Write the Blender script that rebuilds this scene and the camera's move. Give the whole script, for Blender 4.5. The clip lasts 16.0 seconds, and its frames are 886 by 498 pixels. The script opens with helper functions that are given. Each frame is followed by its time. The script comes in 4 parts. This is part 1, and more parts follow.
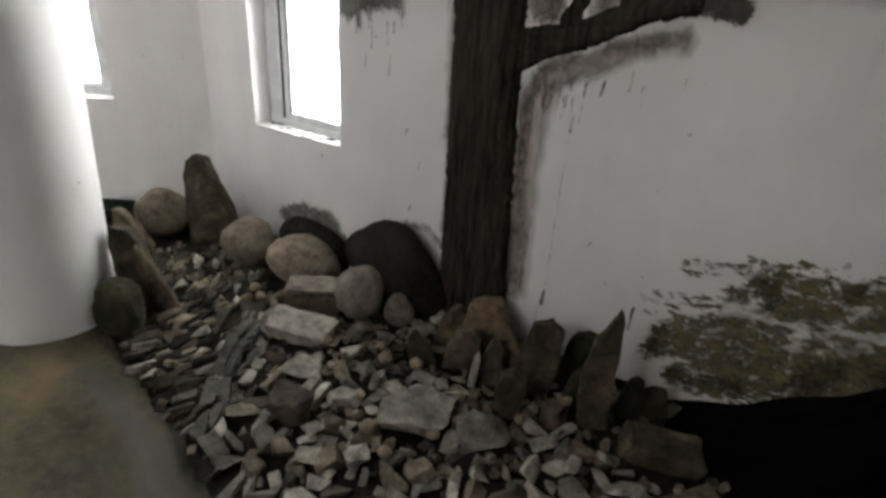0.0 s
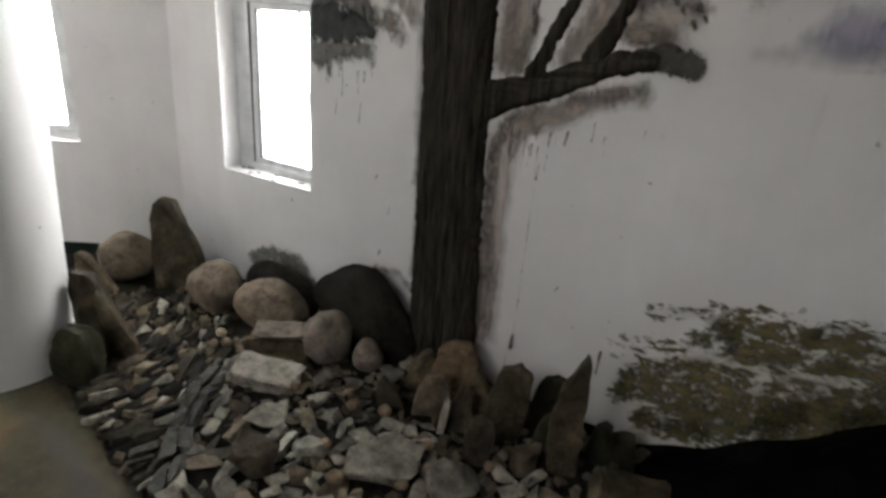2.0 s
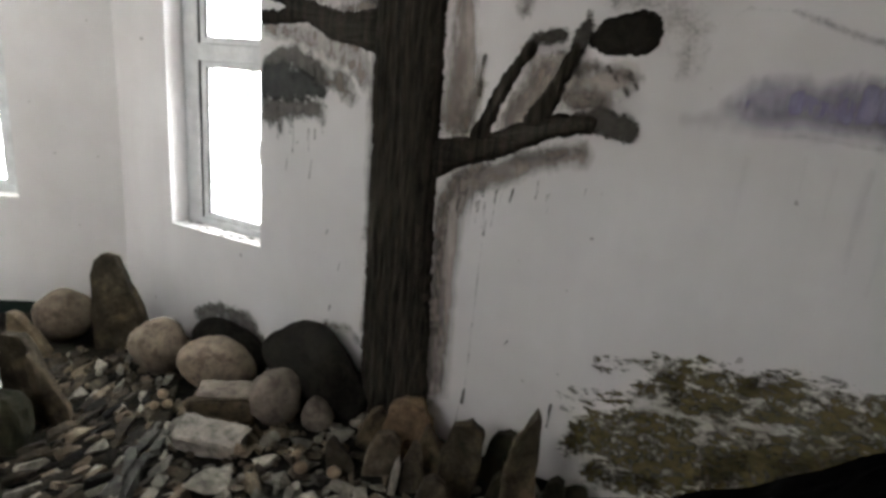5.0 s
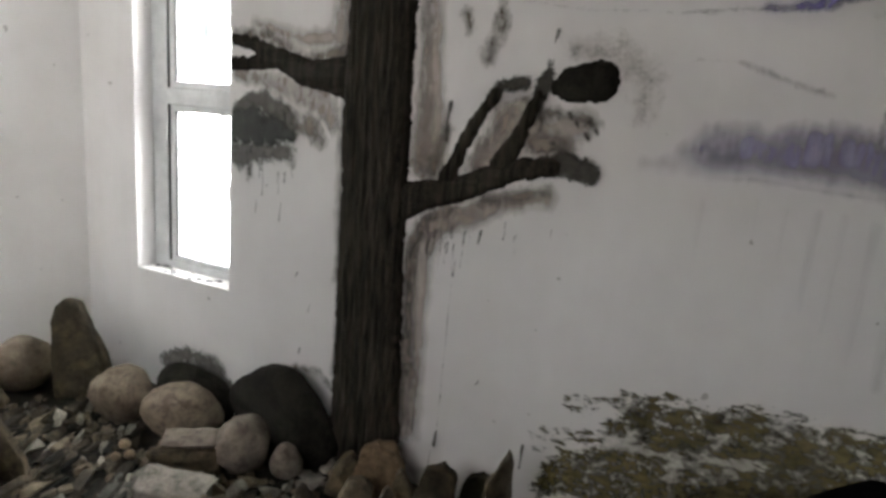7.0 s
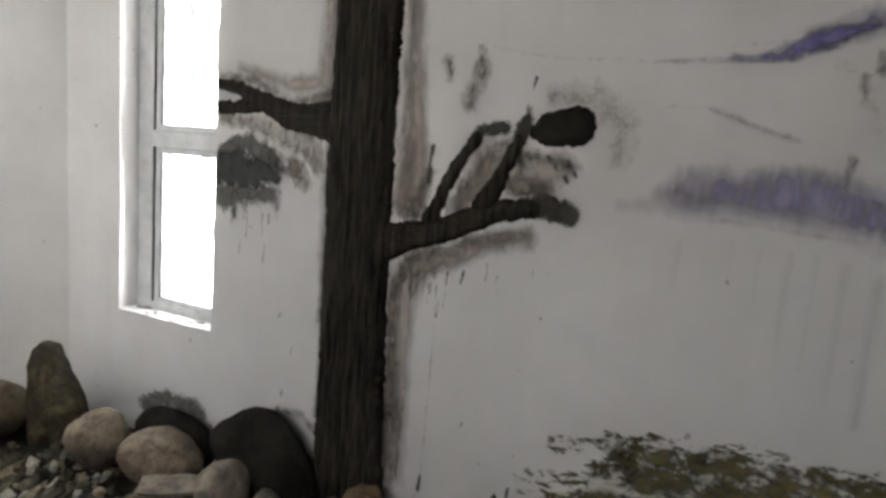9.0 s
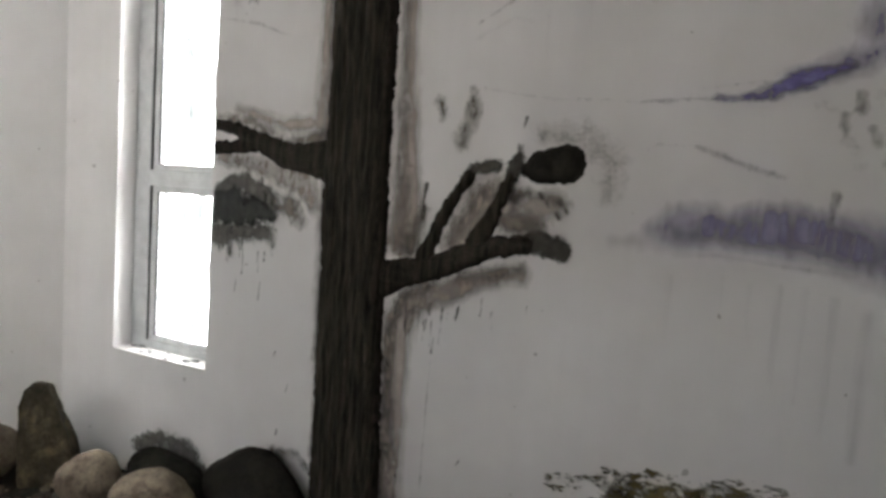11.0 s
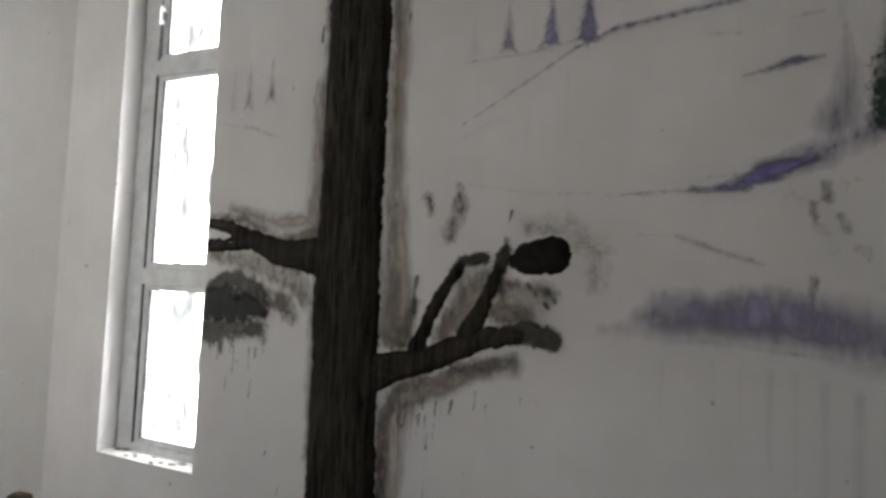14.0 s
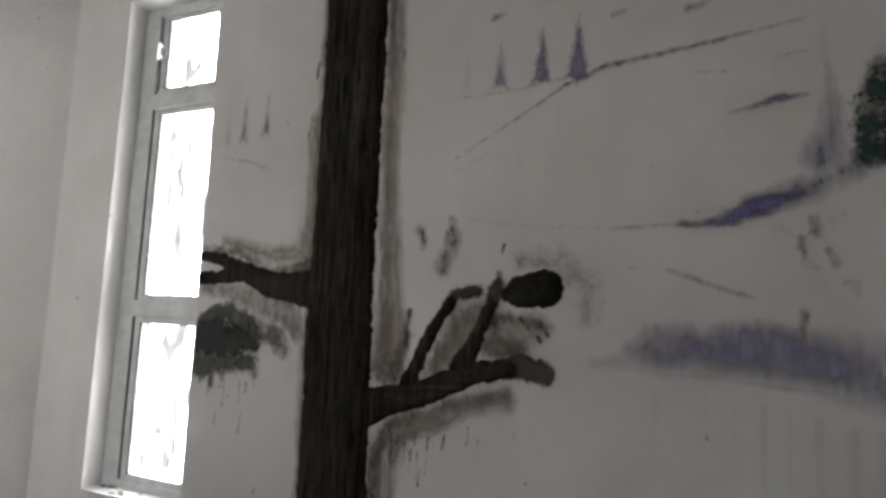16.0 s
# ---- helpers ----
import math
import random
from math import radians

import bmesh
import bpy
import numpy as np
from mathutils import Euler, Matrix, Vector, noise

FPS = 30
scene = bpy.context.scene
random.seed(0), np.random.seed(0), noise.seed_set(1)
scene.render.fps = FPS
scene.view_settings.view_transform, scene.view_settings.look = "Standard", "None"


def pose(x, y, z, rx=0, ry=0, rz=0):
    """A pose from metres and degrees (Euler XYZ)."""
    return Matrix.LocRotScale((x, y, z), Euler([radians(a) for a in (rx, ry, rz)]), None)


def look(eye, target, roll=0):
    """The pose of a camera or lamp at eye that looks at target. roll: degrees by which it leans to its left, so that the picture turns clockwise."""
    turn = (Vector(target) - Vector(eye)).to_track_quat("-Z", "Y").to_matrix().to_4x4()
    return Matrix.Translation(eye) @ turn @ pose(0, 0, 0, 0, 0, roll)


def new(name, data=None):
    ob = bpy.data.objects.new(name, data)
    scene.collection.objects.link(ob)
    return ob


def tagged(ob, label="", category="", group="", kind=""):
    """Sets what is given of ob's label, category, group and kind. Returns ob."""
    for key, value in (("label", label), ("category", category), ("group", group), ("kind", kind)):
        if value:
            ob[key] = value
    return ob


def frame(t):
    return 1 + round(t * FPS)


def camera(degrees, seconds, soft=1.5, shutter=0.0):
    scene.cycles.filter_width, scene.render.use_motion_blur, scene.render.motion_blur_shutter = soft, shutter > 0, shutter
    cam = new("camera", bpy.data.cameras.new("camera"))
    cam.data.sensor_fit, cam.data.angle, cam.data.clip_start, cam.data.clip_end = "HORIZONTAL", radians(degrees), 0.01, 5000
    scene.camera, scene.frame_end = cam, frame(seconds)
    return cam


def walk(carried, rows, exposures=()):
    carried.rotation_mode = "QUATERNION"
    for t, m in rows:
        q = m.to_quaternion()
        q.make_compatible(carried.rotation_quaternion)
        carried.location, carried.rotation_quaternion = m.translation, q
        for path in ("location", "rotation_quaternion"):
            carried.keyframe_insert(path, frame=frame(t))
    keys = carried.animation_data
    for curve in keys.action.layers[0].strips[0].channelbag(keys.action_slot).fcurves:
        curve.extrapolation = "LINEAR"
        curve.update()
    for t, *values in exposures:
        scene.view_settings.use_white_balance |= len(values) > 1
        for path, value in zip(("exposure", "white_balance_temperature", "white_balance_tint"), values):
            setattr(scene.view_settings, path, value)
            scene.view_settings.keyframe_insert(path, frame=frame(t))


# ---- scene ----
# ---- camera and light ----
cam = camera(74.3, 16.0, soft=3.2)
PATH = [
    (0, (0.003, -2.116, 1.547), (-1.032, -0.625, 0.709), 3.4),
    (0.5, (0.004, -2.116, 1.552), (-1.023, -0.599, 0.749), 3.6),
    (1, (0.005, -2.111, 1.565), (-1.011, -0.572, 0.791), 3.8),
    (1.5, (0.011, -2.112, 1.569), (-0.996, -0.551, 0.827), 4.1),
    (2, (0.017, -2.11, 1.572), (-0.979, -0.527, 0.865), 4.3),
    (2.5, (0.023, -2.103, 1.581), (-0.966, -0.501, 0.904), 4.2),
    (3, (0.022, -2.106, 1.592), (-0.946, -0.481, 0.943), 4.6),
    (3.5, (0.027, -2.106, 1.588), (-0.929, -0.461, 0.974), 4.6),
    (4, (0.034, -2.105, 1.59), (-0.909, -0.442, 1.003), 4.7),
    (6.5, (0.061, -2.108, 1.62), (-0.803, -0.359, 1.179), 4.9),
    (7, (0.066, -2.112, 1.625), (-0.787, -0.349, 1.219), 4.8),
    (7.5, (0.073, -2.112, 1.623), (-0.77, -0.336, 1.254), 5.0),
    (8, (0.075, -2.118, 1.631), (-0.76, -0.333, 1.292), 4.8),
    (8.5, (0.079, -2.121, 1.64), (-0.753, -0.328, 1.33), 4.7),
    (9, (0.086, -2.121, 1.643), (-0.745, -0.323, 1.366), 4.7),
    (11.5, (0.099, -2.142, 1.67), (-0.733, -0.328, 1.534), 3.9),
    (12, (0.099, -2.151, 1.674), (-0.732, -0.334, 1.573), 3.7),
    (12.5, (0.094, -2.16, 1.679), (-0.733, -0.341, 1.603), 3.5),
    (13, (0.101, -2.157, 1.675), (-0.732, -0.339, 1.631), 3.4),
    (13.2, (0.102, -2.157, 1.677), (-0.731, -0.339, 1.641), 3.34),
    (13.3, (0.103, -2.159, 1.682), (-0.728, -0.34, 1.663), 3.2),
    (13.4, (0.106, -2.161, 1.693), (-0.722, -0.342, 1.718), 2.86),
    (13.5, (0.109, -2.163, 1.702), (-0.718, -0.343, 1.759), 2.6),
    (14, (0.113, -2.166, 1.711), (-0.706, -0.345, 1.82), 2.4),
    (14.5, (0.11, -2.173, 1.715), (-0.699, -0.349, 1.845), 2.4),
    (15, (0.115, -2.168, 1.718), (-0.693, -0.344, 1.87), 2.4),
    (15.5, (0.121, -2.167, 1.718), (-0.686, -0.346, 1.899), 2.4),
    (16, (0.122, -2.168, 1.722), (-0.681, -0.348, 1.935), 2.4),
]
walk(cam, [(t, look(eye, target, roll)) for t, eye, target, roll in PATH],
     exposures=[(0.0, -0.04), (4.0, 0.06), (7.0, 0.13), (9.5, 0.08), (12.5, -0.14), (16.0, -0.5)])

world = bpy.data.worlds.new("world")
scene.world = world
world.use_nodes = True
sky = world.node_tree.nodes.new("ShaderNodeTexSky")
sky.sky_type, sky.sun_disc = "NISHITA", False
sky.sun_elevation, sky.sun_rotation = radians(40), radians(200)
world.node_tree.links.new(sky.outputs[0], world.node_tree.nodes["Background"].inputs[0])
world.node_tree.nodes["Background"].inputs[1].default_value = 0.1

CORNER = Vector((-3.28, 0, 0))
SIDE = Vector((-0.81, -0.586, 0)).normalized()  # run of the slanting window wall
END = CORNER + SIDE * 2.7
EAST, SOUTH, TOP, THICK = 2.3, -3.7, 3.7, 0.26


def lamp(name, m, w, h, power, tint):
    data = bpy.data.lights.new(name, "AREA")
    data.shape, data.size, data.size_y, data.energy, data.color = "RECTANGLE", w, h, power, tint
    ob = new(name, data)
    ob.matrix_world = m
    return tagged(ob, "daylight lamp in an added opening out of view", "daylight", kind="structure")


# lamps in unseen openings of the west and south walls, added as daylight
lamp("daylight", look((END.x - 0.1, -2.75, 1.75), (0, -1.4, 1.2)), 1.1, 2.1, 8, (0.99, 0.99, 1.0))
lamp("daylight", look((-1.5, SOUTH - 0.1, 2.1), (-1.2, 0, 1.75)), 1.3, 1.3, 15, (1.0, 0.96, 0.96))


# ---- materials ----
class Nodes:
    """Small helper that builds one node material."""

    def __init__(self, name, rough=0.8, spec=0.3):
        self.mat = bpy.data.materials.new(name)
        self.mat.use_nodes = True
        self.tree = self.mat.node_tree
        self.shader = self.tree.nodes["Principled BSDF"]
        self.out = self.tree.nodes["Material Output"]
        self.shader.inputs["Roughness"].default_value = rough
        self.shader.inputs["Specular IOR Level"].default_value = spec

    def add(self, kind, **values):
        node = self.tree.nodes.new(kind)
        for key, value in values.items():
            node.inputs[key.replace("_", " ")].default_value = value
        return node

    def link(self, a, b):
        self.tree.links.new(a, b)

    def place(self, scale=(1, 1, 1), world_space=True):
        node = self.add("ShaderNodeMapping")
        node.inputs["Scale"].default_value = scale
        if world_space:
            self.link(self.add("ShaderNodeNewGeometry").outputs["Position"], node.inputs[0])
        else:
            self.link(self.add("ShaderNodeTexCoord").outputs["Object"], node.inputs[0])
        return node.outputs[0]

    def noise(self, scale, detail=4, rough=0.6, stretch=(1, 1, 1), world_space=True):
        node = self.add("ShaderNodeTexNoise", Scale=scale, Detail=detail, Roughness=rough)
        self.link(self.place(stretch, world_space), node.inputs["Vector"])
        return node.outputs["Fac"]

    def ramp(self, fac, *stops):
        node = self.add("ShaderNodeValToRGB")
        while len(node.color_ramp.elements) < len(stops):
            node.color_ramp.elements.new(0.5)
        for el, (at, col) in zip(node.color_ramp.elements, stops):
            el.position = at
            el.color = (*col, 1) if len(col) == 3 else col
        self.link(fac, node.inputs[0])
        return node.outputs[0]

    def mix(self, fac, a, b, blend="MIX"):
        node = self.tree.nodes.new("ShaderNodeMix")
        node.data_type, node.blend_type = "RGBA", blend
        for value, slot in ((fac, node.inputs[0]), (a, node.inputs[6]), (b, node.inputs[7])):
            if hasattr(value, "is_linked"):
                self.link(value, slot)
            else:
                slot.default_value = value if isinstance(value, (int, float)) else (*value, 1)
        return node.outputs[2]

    def math(self, op, a, b=0.0, clamp=False):
        node = self.tree.nodes.new("ShaderNodeMath")
        node.operation, node.use_clamp = op, clamp
        for value, slot in ((a, node.inputs[0]), (b, node.inputs[1])):
            if hasattr(value, "is_linked"):
                self.link(value, slot)
            else:
                slot.default_value = value
        return node.outputs[0]

    def colour(self, value):
        self.link(value, self.shader.inputs["Base Color"])

    def bump(self, height, strength=0.3, distance=0.01):
        node = self.add("ShaderNodeBump", Strength=strength, Distance=distance)
        self.link(height, node.inputs["Height"])
        self.link(node.outputs[0], self.shader.inputs["Normal"])


def grey(v):
    return (v, v, v)


def plaster_colour(n, base, dark):
    broad = n.noise(0.9, 4, 0.6)
    streak = n.noise(5.0, 5, 0.65, (1, 1, 0.12))
    c = n.ramp(broad, (0.3, dark), (0.65, base))
    c = n.mix(n.ramp(streak, (0.35, grey(0.0)), (0.75, grey(0.35))), c, dark)
    specks = n.noise(16, 2, 0.4)
    return n.mix(n.ramp(specks, (0.755, grey(0)), (0.775, grey(0.55))), c, (0.22, 0.2, 0.18)), streak


def plaster(name, base, dark):
    n = Nodes(name, 0.75, 0.25)
    c, streak = plaster_colour(n, base, dark)
    n.colour(c)
    n.bump(n.math("ADD", n.math("MULTIPLY", n.noise(60, 4, 0.6), 0.4), streak), 0.12, 0.006)
    return n.mat


def floor_colour(n):
    c = n.ramp(n.noise(2.2, 6, 0.65), (0.34, (0.018, 0.016, 0.009)), (0.5, (0.05, 0.04, 0.02)), (0.64, (0.11, 0.08, 0.036)))
    c = n.mix(n.ramp(n.noise(5, 5, 0.7), (0.42, grey(0)), (0.62, grey(0.7))), c, (0.05, 0.048, 0.024))
    return n.mix(n.ramp(n.noise(22, 5, 0.7), (0.45, grey(0)), (0.7, grey(0.5))), c, (0.1, 0.085, 0.06))


def stone(name, a, b, c, grain=30.0, bands=False, rough=0.8, var=0.35, spec=0.2, island=False):
    """Stone with mottling, fine grain and a tone that differs from piece to piece."""
    n = Nodes(name, rough, spec)
    big = n.noise(7, 4, 0.65, (1, 1, 3.5) if bands else (1, 1, 1))
    fine = n.noise(grain * 3, 4, 0.7)
    col = n.ramp(big, (0.3, a), (0.5, b), (0.72, c))
    pick = n.add("ShaderNodeNewGeometry").outputs["Random Per Island"] if island else n.add("ShaderNodeObjectInfo").outputs["Random"]
    tone = n.math("ADD", n.math("MULTIPLY", pick, 2 * var), 1.0 - var)
    col = n.mix(1.0, col, n.ramp(fine, (0.25, grey(0.6)), (0.75, grey(1.15))), "MULTIPLY")
    comb = n.add("ShaderNodeCombineColor")
    for s in comb.inputs:
        n.link(tone, s)
    col = n.mix(1.0, col, comb.outputs[0], "MULTIPLY")
    col = n.mix(1.0, col, n.ramp(n.noise(19, 5, 0.7), (0.33, grey(0.5)), (0.5, grey(0.95)), (0.7, grey(1.2))), "MULTIPLY")
    n.colour(col)
    n.bump(n.math("ADD", fine, n.math("MULTIPLY", n.noise(grain, 6, 0.72), 2.0)), 0.7, 0.01)
    return n.mat


REACH = {}  # how far each coat strays past its stroke


def paint(name, a, b, cover, ragged, scale, soft=0.012, holes=0.0, stretch=(1, 1, 1), hole_scale=30.0, hole_stretch=(1, 1, 1), rough=0.8, fray=0.7, crisp=0.09):
    """Thin paint or mortar on the wall: it thins out raggedly at its edge, with bare spots."""
    n = Nodes(name, rough, 0.2)
    att = n.add("ShaderNodeAttribute")
    att.attribute_name = "edge"
    wob = n.math("MULTIPLY", n.math("SUBTRACT", n.noise(scale, 5, 0.62, stretch), 0.5), ragged)
    frays = n.math("MULTIPLY", n.math("SUBTRACT", n.noise(scale * 4.5, 3, 0.6, stretch), 0.5), ragged * fray)
    inside = n.math("SUBTRACT", n.math("ADD", wob, frays), att.outputs["Fac"])
    alpha = n.math("DIVIDE", inside, soft, True)
    patch = n.math("ADD", n.math("MULTIPLY", n.noise(hole_scale, 5, 0.65, hole_stretch), 0.75), n.math("MULTIPLY", n.noise(hole_scale * 4, 3, 0.6, hole_stretch), 0.25))
    if holes > 0:
        gap = n.ramp(patch, (max(0.0, holes - crisp), grey(0)), (holes + crisp, grey(1)))
        alpha = n.math("MULTIPLY", alpha, gap)
    body = n.ramp(n.noise(scale * 0.8, 4, 0.6, stretch), (0.3, grey(0.55)), (0.65, grey(1)))
    alpha = n.math("MULTIPLY", n.math("MULTIPLY", alpha, body), cover, True)
    n.colour(n.ramp(n.noise(scale * 1.7, 5, 0.65, stretch), (0.3, a), (0.7, b)))
    n.bump(n.noise(scale * 5, 4, 0.6, stretch), 0.15, 0.003)
    n.link(alpha, n.shader.inputs["Alpha"])
    REACH[name] = 0.3 * ragged * (1 + fray)
    return n.mat


WHITE, DULL = (0.76, 0.747, 0.74), (0.6, 0.58, 0.565)
WALL = plaster("white_plaster", WHITE, DULL)
CEIL = plaster("ceiling_plaster", (0.74, 0.735, 0.72), (0.66, 0.65, 0.63))
COLUMN = plaster("column_paint", (0.76, 0.755, 0.74), (0.66, 0.65, 0.62))


def floor_material():
    n = Nodes("concrete_floor", 0.65, 0.25)
    n.colour(floor_colour(n))
    n.bump(n.noise(40, 5, 0.6), 0.3, 0.006)
    return n.mat


def bark_material():
    n = Nodes("dark_bark_mortar", 0.85, 0.15)
    c = n.ramp(n.noise(40, 5, 0.7, (1, 1, 0.1)), (0.34, (0.005, 0.0043, 0.003)), (0.72, (0.048, 0.04, 0.03)))
    n.colour(c)
    n.bump(n.noise(90, 5, 0.7, (1, 1, 0.15)), 0.6, 0.006)
    return n.mat


FLOOR, BARK = floor_material(), bark_material()
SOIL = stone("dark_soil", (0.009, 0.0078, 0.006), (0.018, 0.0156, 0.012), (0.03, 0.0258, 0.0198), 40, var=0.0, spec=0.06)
TAN = stone("tan_boulder", (0.129, 0.101, 0.072), (0.208, 0.164, 0.119), (0.278, 0.226, 0.167), 30, var=0.08)
GREYTAN = stone("grey_boulder", (0.114, 0.0915, 0.0725), (0.192, 0.161, 0.129), (0.266, 0.224, 0.184), 40, var=0.08)
BROWN = stone("brown_rock", (0.0455, 0.035, 0.0211), (0.101, 0.078, 0.0475), (0.173, 0.137, 0.087), 25, var=0.15)
RUST = stone("rusty_rock", (0.06, 0.044, 0.028), (0.145, 0.098, 0.056), (0.25, 0.172, 0.1), 25, var=0.1)
MOSSY_SHADED = stone("mossy_shaded_rock", (0.0142, 0.0147, 0.00726), (0.0282, 0.0267, 0.0132), (0.0517, 0.046, 0.0231), 30, var=0.1)
BLACK = stone("black_mortar", (0.012, 0.011, 0.009), (0.022, 0.02, 0.016), (0.036, 0.032, 0.025), 30, var=0.0, spec=0.06)
PITCH = stone("near_black_mound", (0.001, 0.001, 0.001), (0.002, 0.002, 0.002), (0.004, 0.004, 0.003), 30, var=0.0, spec=0.02)
SLATE = stone("grey_slate", (0.099, 0.0918, 0.0747), (0.225, 0.209, 0.171), (0.387, 0.36, 0.302), 40, var=0.6)
SLATE_BROWN = stone("brown_slate", (0.0425, 0.0348, 0.0221), (0.105, 0.0824, 0.0553), (0.208, 0.17, 0.119), 40, var=0.5)
FAN_SLATE = stone("dark_fan_slate", (0.0124, 0.00997, 0.0062), (0.0348, 0.0273, 0.0169), (0.119, 0.0968, 0.0673), 40, var=0.9)
SLATE_LOOSE = stone("grey_rubble", (0.09, 0.083, 0.066), (0.2, 0.186, 0.15), (0.34, 0.32, 0.265), 40, var=0.5, island=True)
BROWN_LOOSE = stone("brown_rubble", (0.0467, 0.0382, 0.0247), (0.108, 0.0859, 0.0578), (0.196, 0.161, 0.114), 40, var=0.5, island=True)
LICHEN = stone("mottled_rock", (0.0217, 0.0188, 0.0116), (0.0615, 0.0485, 0.0296), (0.145, 0.109, 0.0636), 20, var=0.15)
PEBBLE = stone("ochre_pebble", (0.196, 0.14, 0.091), (0.252, 0.189, 0.126), (0.294, 0.231, 0.161), 50, var=0.15)
PALE = stone("pale_block", (0.208, 0.185, 0.153), (0.303, 0.273, 0.233), (0.379, 0.345, 0.298), 30, var=0.1)


def frame_material():
    n = Nodes("white_window_frame", 0.35, 0.5)
    n.colour(n.ramp(n.noise(9, 4, 0.6), (0.35, (0.55, 0.56, 0.56)), (0.65, (0.72, 0.73, 0.73))))
    n.bump(n.noise(60, 3), 0.05, 0.002)
    return n.mat


def metal_material():
    n = Nodes("grey_metal", 0.4, 0.5)
    n.shader.inputs["Metallic"].default_value = 0.7
    n.colour(n.ramp(n.noise(60, 4), (0.3, (0.12, 0.12, 0.12)), (0.7, (0.3, 0.3, 0.3))))
    return n.mat


def glass_material():
    n = Nodes("dusty_glass", 0.05, 0.5)
    dirt = n.ramp(n.noise(9, 6, 0.7, (1, 1, 0.4)), (0.5, grey(0.02)), (0.7, grey(0.3)))
    clear = n.add("ShaderNodeBsdfTransparent")
    clear.inputs[0].default_value = (0.95, 0.96, 0.96, 1)
    n.colour(n.ramp(n.noise(30, 4), (0.3, grey(0.5)), (0.7, grey(0.75))))
    both = n.add("ShaderNodeMixShader")
    n.link(dirt, both.inputs[0])
    n.link(clear.outputs[0], both.inputs[1])
    n.link(n.shader.outputs[0], both.inputs[2])
    n.link(both.outputs[0], n.out.inputs[0])
    return n.mat


def backdrop_material():
    n = Nodes("bright_outdoors", 1.0, 0.0)
    mott = n.noise(4.5, 4, 0.6, (1, 1, 0.4))
    c = n.ramp(mott, (0.28, (0.0225, 0.024, 0.024)), (0.42, grey(0.036)), (0.5, grey(1.0)))
    glow = n.add("ShaderNodeEmission", Strength=40.0)
    n.link(c, glow.inputs[0])
    n.link(glow.outputs[0], n.out.inputs[0])
    return n.mat


def rubber_material():
    n = Nodes("dark_rubber", 0.7, 0.3)
    n.colour(n.ramp(n.noise(40, 4), (0.3, grey(0.035)), (0.7, grey(0.1))))
    return n.mat


RUBBER = rubber_material()
FRAME, METAL, GLASS, OUTSIDE = frame_material(), metal_material(), glass_material(), backdrop_material()
SILL = plaster("dirty_sill", (0.74, 0.73, 0.72), (0.55, 0.53, 0.5))

CEMENT = paint("cement_wash", (0.13, 0.11, 0.092), (0.27, 0.24, 0.205), 0.9, 0.07, 16, 0.035, 0.36, (1, 1, 0.6), 13, (1, 1, 0.5), crisp=0.16)
HALO = paint("thin_cement_wash", (0.27, 0.222, 0.19), (0.43, 0.375, 0.335), 0.72, 0.08, 14, 0.035, 0.36, (1, 1, 0.5), 12, (1, 1, 0.35), crisp=0.2)
VEIL = paint("pale_tan_wash", (0.36, 0.31, 0.275), (0.52, 0.47, 0.43), 0.75, 0.07, 8, 0.05, 0.25, (1, 1, 0.4), 9, (1, 1, 0.3), fray=0.6, crisp=0.2)
DARKWASH = paint("dark_grey_wash", (0.022, 0.023, 0.022), (0.055, 0.055, 0.052), 1.5, 0.08, 14, 0.03, fray=0.8)
MIDWASH = paint("grey_wash", (0.085, 0.082, 0.075), (0.17, 0.162, 0.147), 1.05, 0.09, 16, 0.03, 0.28, (1, 1, 0.7), 15, crisp=0.16)
BRANCHWASH = paint("branch_wash", (0.028, 0.025, 0.021), (0.07, 0.064, 0.055), 1.7, 0.05, 22, 0.018)
STAIN = paint("dark_edge_stain", (0.07, 0.062, 0.054), (0.2, 0.18, 0.16), 0.9, 0.06, 14, 0.06, 0.32, (1, 1, 0.3), 10, (1, 1, 0.25), crisp=0.15)
DRIP = paint("dark_drip", (0.05, 0.044, 0.037), (0.13, 0.117, 0.1), 1.2, 0.014, 40, 0.008, 0.36, (1, 1, 0.4), 25, (1, 1, 0.4), crisp=0.16)
MOSS = paint("moss_wash", (0.052, 0.043, 0.017), (0.17, 0.146, 0.072), 1.25, 0.11, 13, 0.016, 0.465, (0.5, 1, 1.2), 13, (0.8, 1, 1.1), fray=0.9, crisp=0.09)
MOSSGREY = paint("grey_green_wash", (0.25, 0.24, 0.175), (0.43, 0.415, 0.34), 0.6, 0.12, 11, 0.06, 0.38, (0.7, 1, 1), 13, (0.6, 1, 1), crisp=0.18)
PURPLE = paint("violet_wash", (0.19, 0.175, 0.3), (0.36, 0.335, 0.45), 0.75, 0.07, 12, 0.06, 0.36, (1, 1, 0.45), 14, (1, 1, 0.12), fray=0.5, crisp=0.2)
PURPLE_PALE = paint("pale_violet_wash", (0.33, 0.31, 0.43), (0.48, 0.46, 0.55), 0.6, 0.09, 8, 0.09, 0.3, (1, 1, 0.4), 10, (1, 1, 0.15), fray=0.4, crisp=0.2)
PURPLE_DEEP = paint("deep_violet_paint", (0.1, 0.088, 0.23), (0.2, 0.18, 0.34), 1.2, 0.04, 30, 0.025, 0.3, (0.5, 1, 1), 24, (0.4, 1, 1), crisp=0.16)
GREEN = paint("green_paint", (0.015, 0.04, 0.032), (0.055, 0.09, 0.075), 1.1, 0.09, 22, 0.035, 0.36, (1, 1, 1), 20, crisp=0.15)
